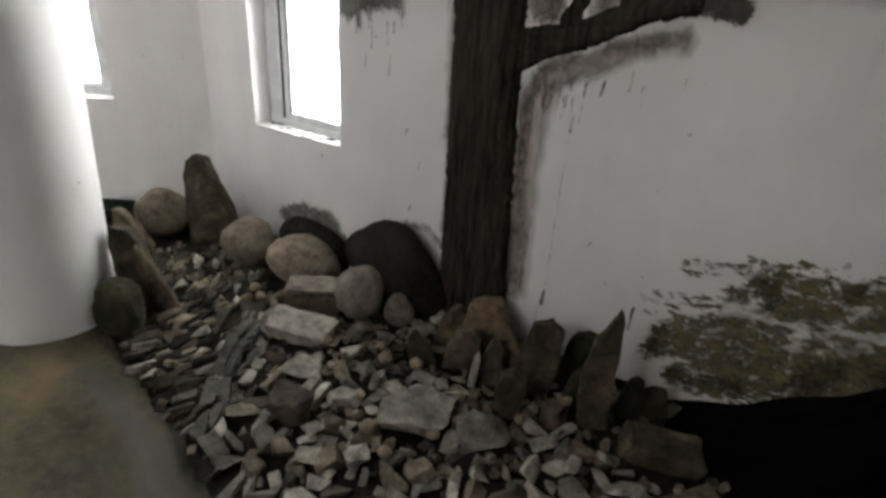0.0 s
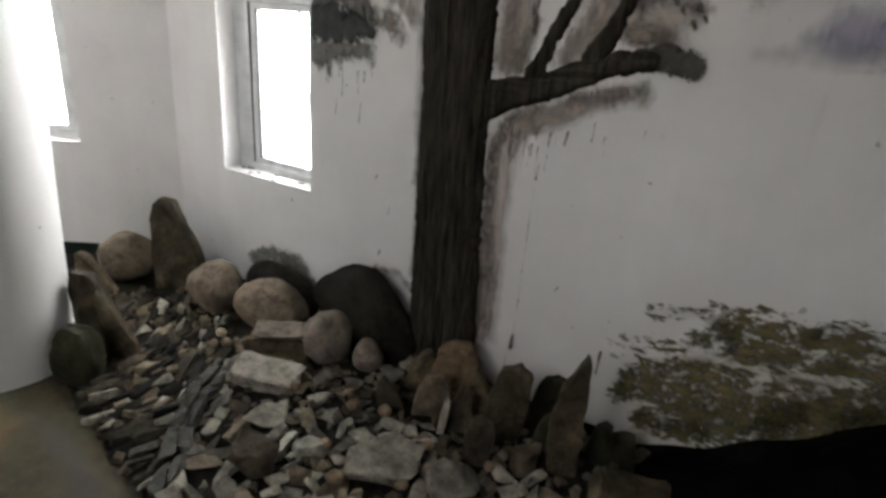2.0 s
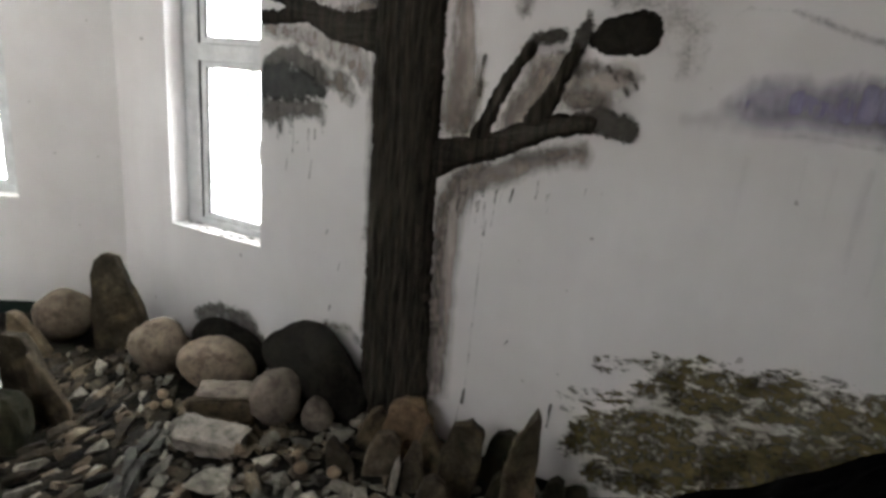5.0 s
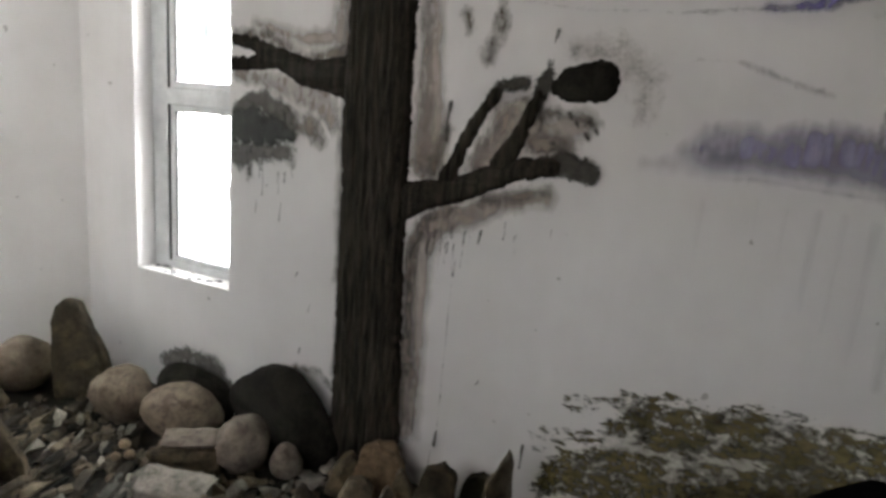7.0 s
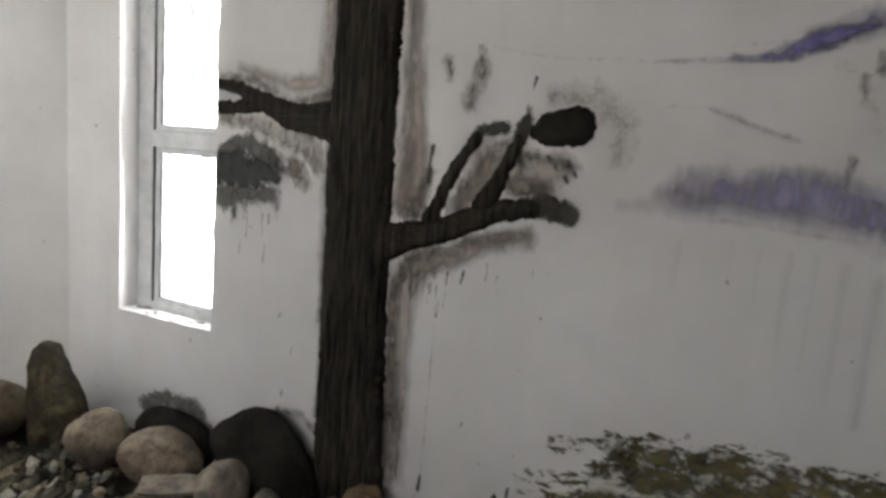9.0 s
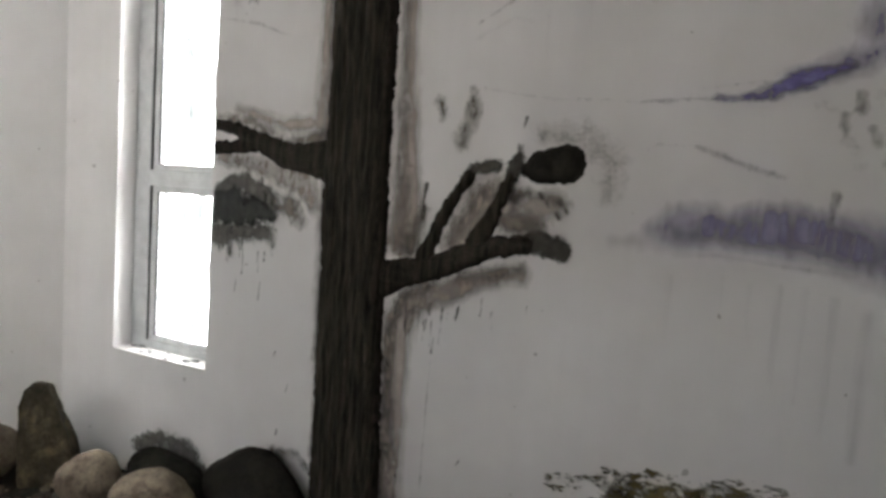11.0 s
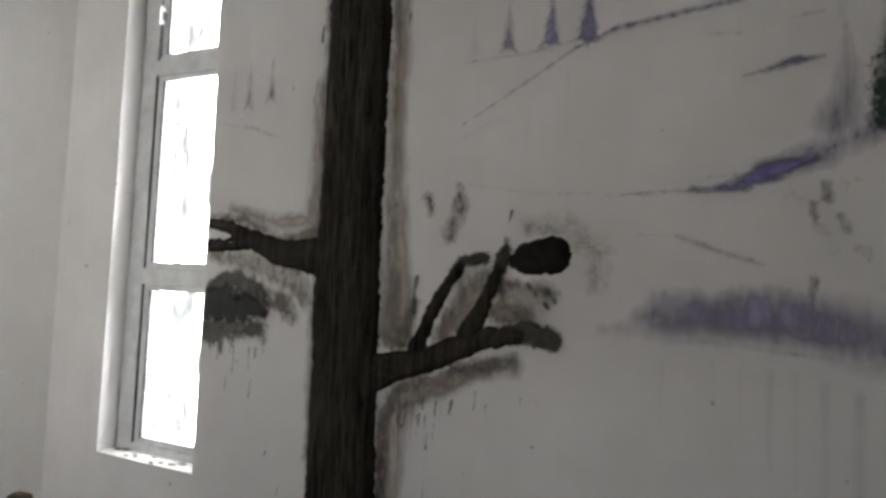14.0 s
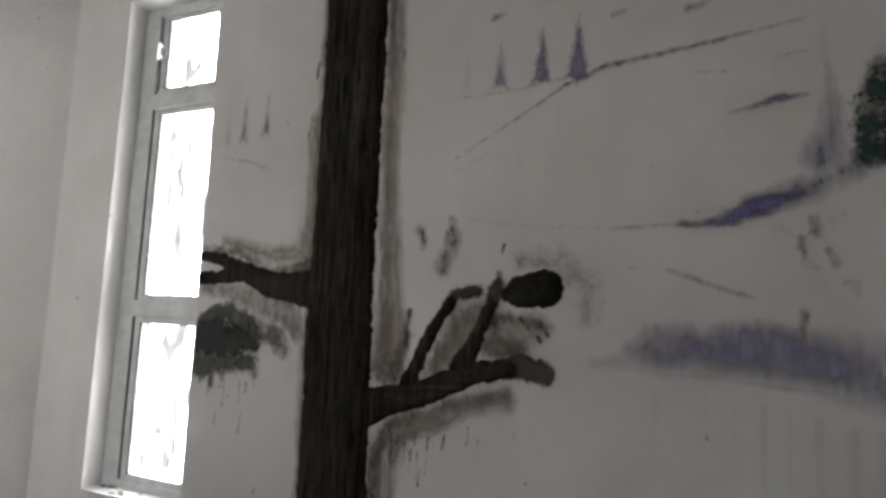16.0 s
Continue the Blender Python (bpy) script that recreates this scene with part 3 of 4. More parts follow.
# moss-green wash low on the wall
mark("green_wash", path([(-0.36, 0.3, 0.09), (-0.1, 0.4, 0.19), (0.2, 0.52, 0.2), (0.8, 0.58, 0.22)]), MOSSGREY, 0.08, label="pale grey green brushed wash on the wall")
MOSSES = path([(-0.14, 0.685, 0.06), (-0.05, 0.68, 0.055), (0.06, 0.7, 0.05), (0.15, 0.7, 0.07), (0.3, 0.73, 0.065), (0.5, 0.73, 0.08), (0.9, 0.72, 0.09)])
MOSSES += path([(-0.2, 0.59, 0.035), (-0.05, 0.6, 0.06), (0.12, 0.62, 0.045), (0.4, 0.65, 0.06), (0.9, 0.62, 0.08)])
MOSSES += path([(-0.42, 0.24, 0.05), (-0.41, 0.31, 0.035)]) + path([(-0.36, 0.33, 0.09), (-0.2, 0.38, 0.11), (-0.02, 0.42, 0.1), (0.2, 0.47, 0.1), (0.45, 0.52, 0.11), (0.9, 0.5, 0.14)])
MOSSES += path([(-0.3, 0.17, 0.07), (-0.1, 0.24, 0.09), (0.1, 0.32, 0.09), (0.3, 0.4, 0.08)])
for x0, z0, x1, z1, r in ((-0.37, 0.645, -0.16, 0.71, 0.013), (-0.35, 0.62, -0.26, 0.635, 0.011), (-0.49, 0.445, -0.22, 0.53, 0.013), (-0.45, 0.49, -0.2, 0.56, 0.012), (-0.48, 0.405, -0.25, 0.47, 0.012), (-0.1, 0.745, -0.02, 0.755, 0.018), (0.05, 0.74, 0.4, 0.8, 0.014)):
    MOSSES += path([(x0, z0, r * 0.7), ((x0 + x1) / 2, (z0 + z1) / 2 - 0.006, r), (x1, z1, r * 1.5)])
mark("green_wash", MOSSES, MOSS, 0.06, 0.008, "mottled moss green brushed paint low on the wall")
mark("dark_moss", path([(0.08, 0.32, 0.06), (0.14, 0.42, 0.07)]) + path([(0.3, 0.45, 0.06), (0.45, 0.53, 0.07)]) + path([(-0.32, 0.18, 0.05), (-0.1, 0.22, 0.05)]) + path([(-0.42, 0.22, 0.035), (-0.42, 0.3, 0.03)]) + path([(-0.1, 0.66, 0.05), (-0.08, 0.6, 0.04)]) + path([(0.14, 0.68, 0.04), (0.15, 0.74, 0.03)]), paint(
    "dark_moss_wash", (0.035, 0.03, 0.014), (0.09, 0.075, 0.036), 0.9, 0.11, 20, 0.04, 0.42, (0.7, 1, 1), 16, crisp=0.15), 0.06, 0.01)
# violet landscape sketch
mark("violet_bank", path([(-0.22, 1.56, 0.03), (0.05, 1.6, 0.08), (0.3, 1.63, 0.11), (0.55, 1.6, 0.13), (0.95, 1.5, 0.16)]), PURPLE_PALE, 0.05, label="pale violet brushed bank on the wall")
mark("violet_bank", path([(-0.09, 1.615, 0.05), (0.0, 1.64, 0.09), (0.15, 1.645, 0.085), (0.3, 1.65, 0.1), (0.42, 1.63, 0.09), (0.55, 1.6, 0.08)]), PURPLE, 0.04, 0.01, "violet brushed bank on the wall")
mark("violet_stroke", path([(0.03, 1.535, 0.006), (0.12, 1.545, 0.008), (0.3, 1.53, 0.006), (0.5, 1.52, 0.008)]), PALE_LINE, 0.03, 0.006)
RUNS = ((-0.02, 1.46, 1.2, 0.012), (0.22, 1.46, 1.3, 0.012), (0.31, 1.46, 1.15, 0.02), (0.38, 1.46, 1.1, 0.016), (0.46, 1.44, 1.0, 0.02), (0.55, 1.4, 0.95, 0.03), (0.14, 1.48, 1.35, 0.008), (0.63, 1.4, 1.1, 0.03))
mark("violet_run", [(x, a, r, x, b, r * 0.6) for x, a, b, r in RUNS], RUN, 0.025, 0.01, "faint violet paint runs down the wall")
mark("violet_run", [(-0.37, 2.55, 0.012, -0.37, 2.3, 0.008), (-0.52, 2.38, 0.012, -0.52, 2.2, 0.008)], RUN, 0.025, 0.01)
mark("violet_stroke", path([(-0.14, 1.88, 0.003), (-0.1, 1.905, 0.005), (0.0, 1.9, 0.004)]), PALE_LINE, 0.03, 0.006)
mark("violet_stroke", path([(0.02, 1.9, 0.012), (0.15, 1.85, 0.014), (0.28, 1.81, 0.012)]), PALE_LINE, 0.03, 0.006, "thin violet brush stroke")
mark("violet_stroke", path([(-0.24, 2.045, 0.006), (0.0, 2.055, 0.011), (0.14, 2.06, 0.02), (0.22, 2.075, 0.034), (0.3, 2.115, 0.042), (0.36, 2.135, 0.03), (0.44, 2.15, 0.016)]), PURPLE_DEEP, 0.04, 0.008, "deep violet tapering brush stroke")
mark("violet_stroke", path([(0.02, 2.09, 0.004), (0.2, 2.11, 0.006)]), PALE_LINE, 0.03, 0.006)
mark("violet_stroke", path([(-0.75, 2.1, 0.004), (-0.5, 2.06, 0.005), (-0.2, 2.05, 0.004)]), PALE_LINE, 0.03, 0.008)
mark("violet_tree", path([(0.28, 2.11, 0.05), (0.42, 2.16, 0.06), (0.6, 2.24, 0.06), (0.85, 2.33, 0.05)]) + path([(0.51, 2.58, 0.02), (0.51, 2.46, 0.035), (0.51, 2.36, 0.06), (0.49, 2.27, 0.085)]), PURPLE, 0.06, 0.01, "violet painted conifer")
mark("violet_tree", path([(0.49, 2.85, 0.02), (0.495, 2.6, 0.02)]), RUN, 0.05, 0.01)
mark("green_tree", path([(0.65, 2.54, 0.05), (0.64, 2.42, 0.075), (0.64, 2.3, 0.085)]), GREEN, 0.05, 0.01, "dark green dabbed tree")
mark("violet_stroke", path([(0.22, 2.44, 0.008), (0.3, 2.455, 0.016), (0.36, 2.475, 0.024), (0.45, 2.48, 0.008)]), PURPLE_LINE, 0.03, 0.006)
mark("violet_stroke", path([(0.36, 2.62, 0.008), (0.45, 2.63, 0.008)]), PALE_LINE, 0.03, 0.006)
mark("violet_stroke", path([(0.1, 2.6, 0.006), (0.22, 2.59, 0.006)]), PALE_LINE, 0.03, 0.006)
mark("violet_stroke", path([(-0.8, 2.34, 0.004), (-0.54, 2.49, 0.009), (-0.34, 2.61, 0.01)]), PURPLE_LINE, 0.03, 0.006, "violet ridge line stroke")
mark("violet_stroke", path([(-0.82, 2.28, 0.01), (-0.65, 2.36, 0.012), (-0.58, 2.34, 0.01)]), RUN, 0.03, 0.006)
mark("violet_stroke", path([(-0.34, 2.61, 0.01), (-0.19, 2.665, 0.016), (0.14, 2.70, 0.014), (0.46, 2.745, 0.007)]), PURPLE_LINE, 0.03, 0.006, "violet ridge line stroke")
mark("violet_stroke", path([(-0.85, 2.6, 0.004), (-0.55, 2.61, 0.01), (-0.36, 2.635, 0.008)]), PALE_LINE, 0.03, 0.006)
for x, z, r in ((-0.15, 2.86, 0.02), (0.12, 2.84, 0.025), (0.4, 2.86, 0.03), (-0.62, 2.93, 0.025)):
    mark("violet_dab", [(x - r, z, r, x + r, z + 0.01, r * 0.7)], PALE_LINE, 0.03, 0.008)
for x, z0, z1, r, m in ((-0.3, 2.6, 2.89, 0.04, PURPLE_LINE), (-0.44, 2.6, 2.86, 0.036, PURPLE_LINE), (-0.61, 2.6, 2.83, 0.034, PALE_LINE), (-0.755, 2.6, 2.8, 0.026, RUN),
                        (-1.925, 2.47, 2.74, 0.026, PALE_LINE), (-1.79, 2.5, 2.74, 0.026, PALE_LINE), (-2.03, 2.46, 2.72, 0.03, RUN)):
    fir = [(x, z0, 0.007, x + 0.004, z1, 0.006), (x, z0 + 0.06, r * 1.05, x + 0.002, z1 - 0.06, r * 0.4)]
    for f in (0.16, 0.3, 0.44, 0.58, 0.72, 0.85):
        w, z = r * 1.45 * (1.02 - f), z0 + (z1 - z0) * f
        fir += [(x - w, z - 0.012, 0.008, x, z + 0.02, 0.006 + 0.5 * w), (x, z + 0.02, 0.006 + 0.5 * w, x + w * 0.9, z - 0.016, 0.008)]
    mark("violet_conifer", fir, m, 0.04, 0.006, "small violet painted conifer")
mark("violet_stroke", path([(-2.12, 2.45, 0.005), (-1.9, 2.41, 0.009), (-1.72, 2.35, 0.007)]), PALE_LINE, 0.03, 0.006)
mark("violet_stroke", path([(-2.1, 2.8, 0.006), (-1.86, 2.96, 0.008)]), RUN, 0.03, 0.006)
for x, z, dx, dz in ((0.37, 2.04, 0.03, -0.02), (0.42, 2.0, 0.01, -0.06), (0.45, 1.92, 0.03, -0.07), (0.43, 1.76, -0.01, -0.08), (0.5, 2.06, 0.04, 0.02), (0.5, 1.96, 0.02, -0.04), (0.55, 1.86, 0.02, -0.03), (0.47, 2.02, -0.02, 0.05)):
    mark("green_dab", [(x, z, 0.02, x + dx, z + dz, 0.012)], SPECK if dx > 0.025 else CEMENT, 0.04, 0.006, "small grey green dab")


# ---- tree in relief ----
tree = new("relief_tree")
tree.location = (-1.3, 0, 0)
tagged(tree, "dark brown bark textured mortar tree modelled on the wall", "relief tree")


def bark_noise(x, z):
    a = noise.noise((x * 45, z * 3.5, 1.7))
    b = noise.noise((x * 110, z * 9, 5.1))
    return 0.65 * (1 - abs(a) * 2.2) + 0.35 * b


def relief(name, strokes, height, material, label="", step=0.007, rough=0.012, turn=False, ragged=1.0):
    xs, zs = span(strokes, 0.015, step)
    d = field(strokes, xs, zs)
    for i, x in enumerate(xs):
        for j, z in enumerate(zs):
            if d[i, j] < 0.03:
                d[i, j] += ragged * 0.010 * noise.noise((x * 28, z * 28, 3.3)) + ragged * 0.006 * noise.noise((x * 80, z * 80, 1.3))
    inner = np.clip(-d, 0, None)
    h = height * np.sqrt(np.clip(1 - (1 - np.clip(inner / height / 1.3, 0, 1)) ** 2, 0, 1))
    for i, x in enumerate(xs):
        for j, z in enumerate(zs):
            if inner[i, j] > 0:
                h[i, j] += rough * min(1, inner[i, j] / 0.01) * (bark_noise(z, x) if turn else bark_noise(x, z))
    h = np.where(d > 0, -0.004, np.maximum(h, 0.006))
    if xs.min() < W1[1]:
        d = np.where(np.meshgrid(xs, zs, indexing="ij")[0] < W1[1] + 0.03, 1.0, d)
    ob = grid_mesh(name, xs, zs, h, d < 0, material)
    ob.parent = tree
    ob.matrix_parent_inverse = tree.matrix_basis.inverted()
    return tagged(ob, label) if label else ob


tree.matrix_basis = Matrix.Translation((-1.3, 0, 0))
relief("trunk", path([(-1.27, -0.02, 0.2), (-1.28, 0.35, 0.178), (-1.296, 0.95, 0.162), (-1.31, 1.5, 0.162), (-1.307, 2.1, 0.152), (-1.308, 3.8, 0.155)]), 0.06, BARK, rough=0.018)
relief("branch", path([(-1.2, 1.30, 0.09), (-1.05, 1.35, 0.06), (-0.92, 1.385, 0.05), (-0.78, 1.45, 0.05), (-0.66, 1.495, 0.042), (-0.54, 1.515, 0.034)]), 0.028, BARK, turn=True)
relief("branch", path([(-0.97, 1.40, 0.042), (-0.92, 1.54, 0.028), (-0.86, 1.66, 0.026), (-0.79, 1.76, 0.024)]), 0.016, BARK)
relief("branch", path([(-0.74, 1.49, 0.05), (-0.67, 1.64, 0.028), (-0.62, 1.76, 0.024)]), 0.016, BARK)
relief("branch", path([(-1.4, 1.8, 0.12), (-1.53, 1.8, 0.075), (-1.7, 1.81, 0.06), (-1.85, 1.87, 0.042), (-2.0, 1.93, 0.028), (-2.2, 1.96, 0.022)]) + path([(-1.82, 1.86, 0.035), (-1.98, 1.845, 0.03), (-2.2, 1.835, 0.026)]), 0.025, BARK, turn=True)
relief("knot", [(-0.50, 1.81, 0.062, -0.41, 1.825, 0.07), (-0.55, 1.80, 0.03, -0.47, 1.81, 0.06)], 0.035, BLACK, "black oval mortar knot at the branch end", rough=0.003, ragged=0.4)
mark("branch_wash", path([(-0.58, 1.515, 0.035), (-0.5, 1.53, 0.05), (-0.4, 1.505, 0.045)]), BRANCHWASH, 0.05, 0.008, "dark grey washed branch tip")
mark("branch_wash", path([(-0.82, 1.72, 0.025), (-0.77, 1.79, 0.032), (-0.68, 1.805, 0.03)]), BRANCHWASH, 0.05, 0.008, "dark grey washed branch tip")
mark("branch_wash", path([(-0.63, 1.72, 0.025), (-0.6, 1.81, 0.04), (-0.59, 1.88, 0.014)]), BRANCHWASH, 0.05, 0.008)



# ---- stones ----
def lump(seed, amount, freq, sub=4, flat=0.0):
    bm = bmesh.new()
    bmesh.ops.create_icosphere(bm, subdivisions=sub, radius=1.0)
    for v in bm.verts:
        p = v.co.normalized()
        k = 1 + amount * noise.noise(p * freq + Vector((seed * 7.1, seed * 3.3, seed))) + amount * 0.3 * noise.noise(p * freq * 3 + Vector((seed, 5, 2)))
        k += amount * 0.08 * noise.noise(p * freq * 9 + Vector((seed, 1, 8)))
        v.co = p * k
        if flat and v.co.z < -flat:
            v.co.z = -flat + (v.co.z + flat) * 0.15
    return bm


def boulder(name, at, size, turn, material, label, seed, amount=0.14, freq=1.1, category="boulder", tip=None):
    bm = lump(seed, amount, freq, flat=0.93)
    if tip:
        for v in bm.verts:
            k = max(0, v.co.z)
            v.co.x += tip[0] * k * k
            v.co.x *= 1 - tip[1] * k
            v.co.y *= 1 - tip[1] * 0.6 * k
    for v in bm.verts:
        v.co = Vector((v.co.x * size[0], v.co.y * size[1], v.co.z * size[2]))
    ob = finish(name, bm, material, True)
    low = min((pose(0, 0, 0, *turn) @ v.co).z for v in ob.data.vertices)
    ob.matrix_world = pose(at[0], at[1], at[2] - low, *turn)
    return tagged(ob, label, category, group="boulders along the wall")


def chunk(seed, size, points=16, bevel=0.06, wedge=0.0):
    """An angular broken stone: the hull of random points in a box."""
    r = random.Random(seed)
    bm = bmesh.new()
    for _ in range(points):
        p = Vector((r.uniform(-1, 1), r.uniform(-1, 1), r.choice((-1, 1)) * r.uniform(0.55, 1)))
        q = max(abs(p.x), abs(p.y))
        if q < 0.75:
            p.x, p.y = p.x / max(q, 0.15) * 0.85, p.y / max(q, 0.15) * 0.85
        bm.verts.new((p.x, p.y, p.z * (1 - wedge * (p.x * 0.5 + 0.5))))
    res = bmesh.ops.convex_hull(bm, input=bm.verts)
    junk = {g for g in res["geom_interior"] + res["geom_unused"] if isinstance(g, bmesh.types.BMVert)}
    bmesh.ops.delete(bm, geom=list(junk), context="VERTS")
    bmesh.ops.dissolve_limit(bm, angle_limit=radians(14), verts=bm.verts, edges=bm.edges)
    if bevel:
        bmesh.ops.bevel(bm, geom=list(bm.edges), offset=bevel, segments=1, affect="EDGES", clamp_overlap=True)
    for v in bm.verts:
        v.co = Vector((v.co.x * size[0], v.co.y * size[1], v.co.z * size[2]))
    return bm


def rock(name, at, size, turn, material, label, seed, points=18, category="rock", roughen=0.02, bevel=0.08, wedge=0.0):
    bm = chunk(seed, size, points, bevel, wedge)
    bmesh.ops.triangulate(bm, faces=bm.faces)
    bmesh.ops.subdivide_edges(bm, edges=bm.edges, cuts=3, use_grid_fill=True)
    for v in bm.verts:
        v.co += Vector((noise.noise(v.co * 14 + Vector((seed, 0, 0))), noise.noise(v.co * 14 + Vector((0, seed, 5))), noise.noise(v.co * 14 + Vector((3, 0, seed))))) * roughen
    ob = finish(name, bm, material)
    low = min((pose(0, 0, 0, *turn) @ v.co).z for v in ob.data.vertices)
    ob.matrix_world = pose(at[0], at[1], at[2] - low, *turn)
    return tagged(ob, label, category, group="rocks in the stone bed")


def block(name, at, size, turn, material, label, seed):
    """A roughly squared broken block with uneven corners and worn edges."""
    r = random.Random(seed)
    bm = bmesh.new()
    bmesh.ops.create_cube(bm, size=2.0)
    for v in bm.verts:
        v.co = Vector((v.co.x * r.uniform(0.72, 1.05), v.co.y * r.uniform(0.72, 1.05), v.co.z * r.uniform(0.8, 1.05)))
    bmesh.ops.bevel(bm, geom=list(bm.edges), offset=0.1, segments=2, affect="EDGES")
    bmesh.ops.triangulate(bm, faces=bm.faces)
    bmesh.ops.subdivide_edges(bm, edges=bm.edges, cuts=3, use_grid_fill=True)
    for v in bm.verts:
        v.co = Vector((v.co.x * size[0], v.co.y * size[1], v.co.z * size[2]))
        q = v.co * 17 + Vector((seed, 0, 0))
        v.co += Vector((noise.noise(q), noise.noise(q + Vector((0, 7, 0))), 0.7 * noise.noise(q + Vector((5, 0, 5))))) * 0.016
        v.co.x += 0.006 * noise.noise((v.co.z * 90, seed, 0))
        v.co.y += 0.006 * noise.noise((v.co.z * 90, 0, seed))
    ob = finish(name, bm, material)
    low = min((pose(0, 0, 0, *turn) @ v.co).z for v in ob.data.vertices)
    ob.matrix_world = pose(at[0], at[1], at[2] - low, *turn)
    return tagged(ob, label, "rock", group="rocks in the stone bed")


def slab(name, at, outline, scale, thick, turn, material, label, seed, roughen=0.02):
    """An upright broken stone: a rounded outline (across, up) with uneven thickness, its foot at the origin."""
    bm = bmesh.new()
    bmesh.ops.create_icosphere(bm, subdivisions=4, radius=1.0)
    pts = [Vector(p) for p in outline]
    mid = sum(pts, Vector((0, 0))) / len(pts)
    r = random.Random(seed)
    cuts = [(Vector((r.gauss(0, 0.5), -1, r.gauss(0, 0.5))).normalized(), r.uniform(0.45, 0.75)) for _ in range(4)]
    for v in bm.verts:
        d = Vector((v.co.x, v.co.z))
        reach, way = 0.0, d.normalized() if d.length > 1e-6 else Vector((1, 0))
        for p, q in zip(pts, pts[1:] + pts[:1]):
            e, w = q - p, mid - p
            den = way.x * e.y - way.y * e.x
            if abs(den) > 1e-9:
                t = (-w.x * e.y + w.y * e.x) / den
                u = (-w.x * way.y + w.y * way.x) / den
                if t > 0 and -1e-6 <= u <= 1 + 1e-6:
                    reach = max(reach, t)
        flat = min(1.0, d.length * 1.25) if d.length < 0.8 else 1.0
        pos = mid + way * reach * flat
        deep = v.co.y
        for n, k in cuts:
            over = v.co.dot(n) - k
            if over > 0:
                deep -= 0.45 * over * n.y
        c = Vector((pos.x * scale[0], deep * thick, pos.y * scale[1]))
        q = c * 13 + Vector((seed, 2 * seed, 0))
        c += Vector((noise.noise(q), noise.noise(q + Vector((9, 0, 0))), noise.noise(q + Vector((0, 9, 0))))) * roughen
        c += Vector((noise.noise(q * 3), noise.noise(q * 3 + Vector((9, 0, 0))), noise.noise(q * 3 + Vector((0, 9, 0))))) * roughen * 0.4
        v.co = c
    ob = finish(name, bm, material)
    low = min((pose(0, 0, 0, *turn) @ v.co).z for v in ob.data.vertices)
    ob.matrix_world = pose(at[0], at[1], at[2] - low, *turn)
    return tagged(ob, label, "rock", group="rocks in the stone bed")


def bed_height(x, y):
    return 0.015 + 0.03 * max(0.0, 1 + y / 1.0) + 0.012 * noise.noise((x * 3, y * 3, 0.4))


def edge_of_bed(x):
    """Front edge of the stone bed, y at x."""
    pts = ((-3.4, -0.95), (-2.75, -1.05), (-2.42, -1.18), (-2.0, -1.27), (-1.67, -1.33), (-1.36, -1.42), (-0.8, -1.6), (0.2, -1.6), (1.6, -1.3))
    for (xa, ya), (xb, yb) in zip(pts, pts[1:]):
        if xa <= x <= xb:
            return ya + (yb - ya) * (x - xa) / (xb - xa)
    return -0.9


# near-black ground sheet, so that the gaps between stones read dark
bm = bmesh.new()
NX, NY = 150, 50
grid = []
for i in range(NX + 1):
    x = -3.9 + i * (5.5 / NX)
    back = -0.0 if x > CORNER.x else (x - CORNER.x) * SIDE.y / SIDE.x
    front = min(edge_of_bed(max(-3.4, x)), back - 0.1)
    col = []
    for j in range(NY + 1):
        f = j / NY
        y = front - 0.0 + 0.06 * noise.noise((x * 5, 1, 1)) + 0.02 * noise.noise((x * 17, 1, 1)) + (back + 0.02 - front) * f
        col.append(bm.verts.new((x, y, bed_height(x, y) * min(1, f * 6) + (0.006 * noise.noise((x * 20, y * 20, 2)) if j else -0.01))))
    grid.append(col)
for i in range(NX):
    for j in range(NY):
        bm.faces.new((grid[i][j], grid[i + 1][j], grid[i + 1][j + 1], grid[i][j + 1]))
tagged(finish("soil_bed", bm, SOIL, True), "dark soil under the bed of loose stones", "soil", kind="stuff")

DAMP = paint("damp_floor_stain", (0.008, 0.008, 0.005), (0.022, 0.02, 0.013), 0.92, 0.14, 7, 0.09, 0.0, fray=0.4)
DUST = paint("pale_floor_dust", (0.1, 0.097, 0.085), (0.2, 0.19, 0.165), 0.8, 0.1, 9, 0.08, 0.36, hole_scale=10, fray=0.6, crisp=0.2)
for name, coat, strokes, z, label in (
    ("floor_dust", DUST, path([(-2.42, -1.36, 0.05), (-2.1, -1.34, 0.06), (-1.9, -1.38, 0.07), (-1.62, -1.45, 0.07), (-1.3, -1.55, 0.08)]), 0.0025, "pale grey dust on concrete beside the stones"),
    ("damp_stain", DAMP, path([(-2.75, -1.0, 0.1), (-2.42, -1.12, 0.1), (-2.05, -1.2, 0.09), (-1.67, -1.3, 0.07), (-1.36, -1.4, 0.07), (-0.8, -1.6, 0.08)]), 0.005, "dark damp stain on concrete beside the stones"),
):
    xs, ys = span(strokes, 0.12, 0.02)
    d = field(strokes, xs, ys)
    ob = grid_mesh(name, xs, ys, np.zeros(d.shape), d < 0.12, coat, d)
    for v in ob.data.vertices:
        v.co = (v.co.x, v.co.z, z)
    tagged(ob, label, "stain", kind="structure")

BIG = []  # plan circles that the loose stones keep clear of


def keep_off(x, y, r):
    BIG.append((x, y, r))


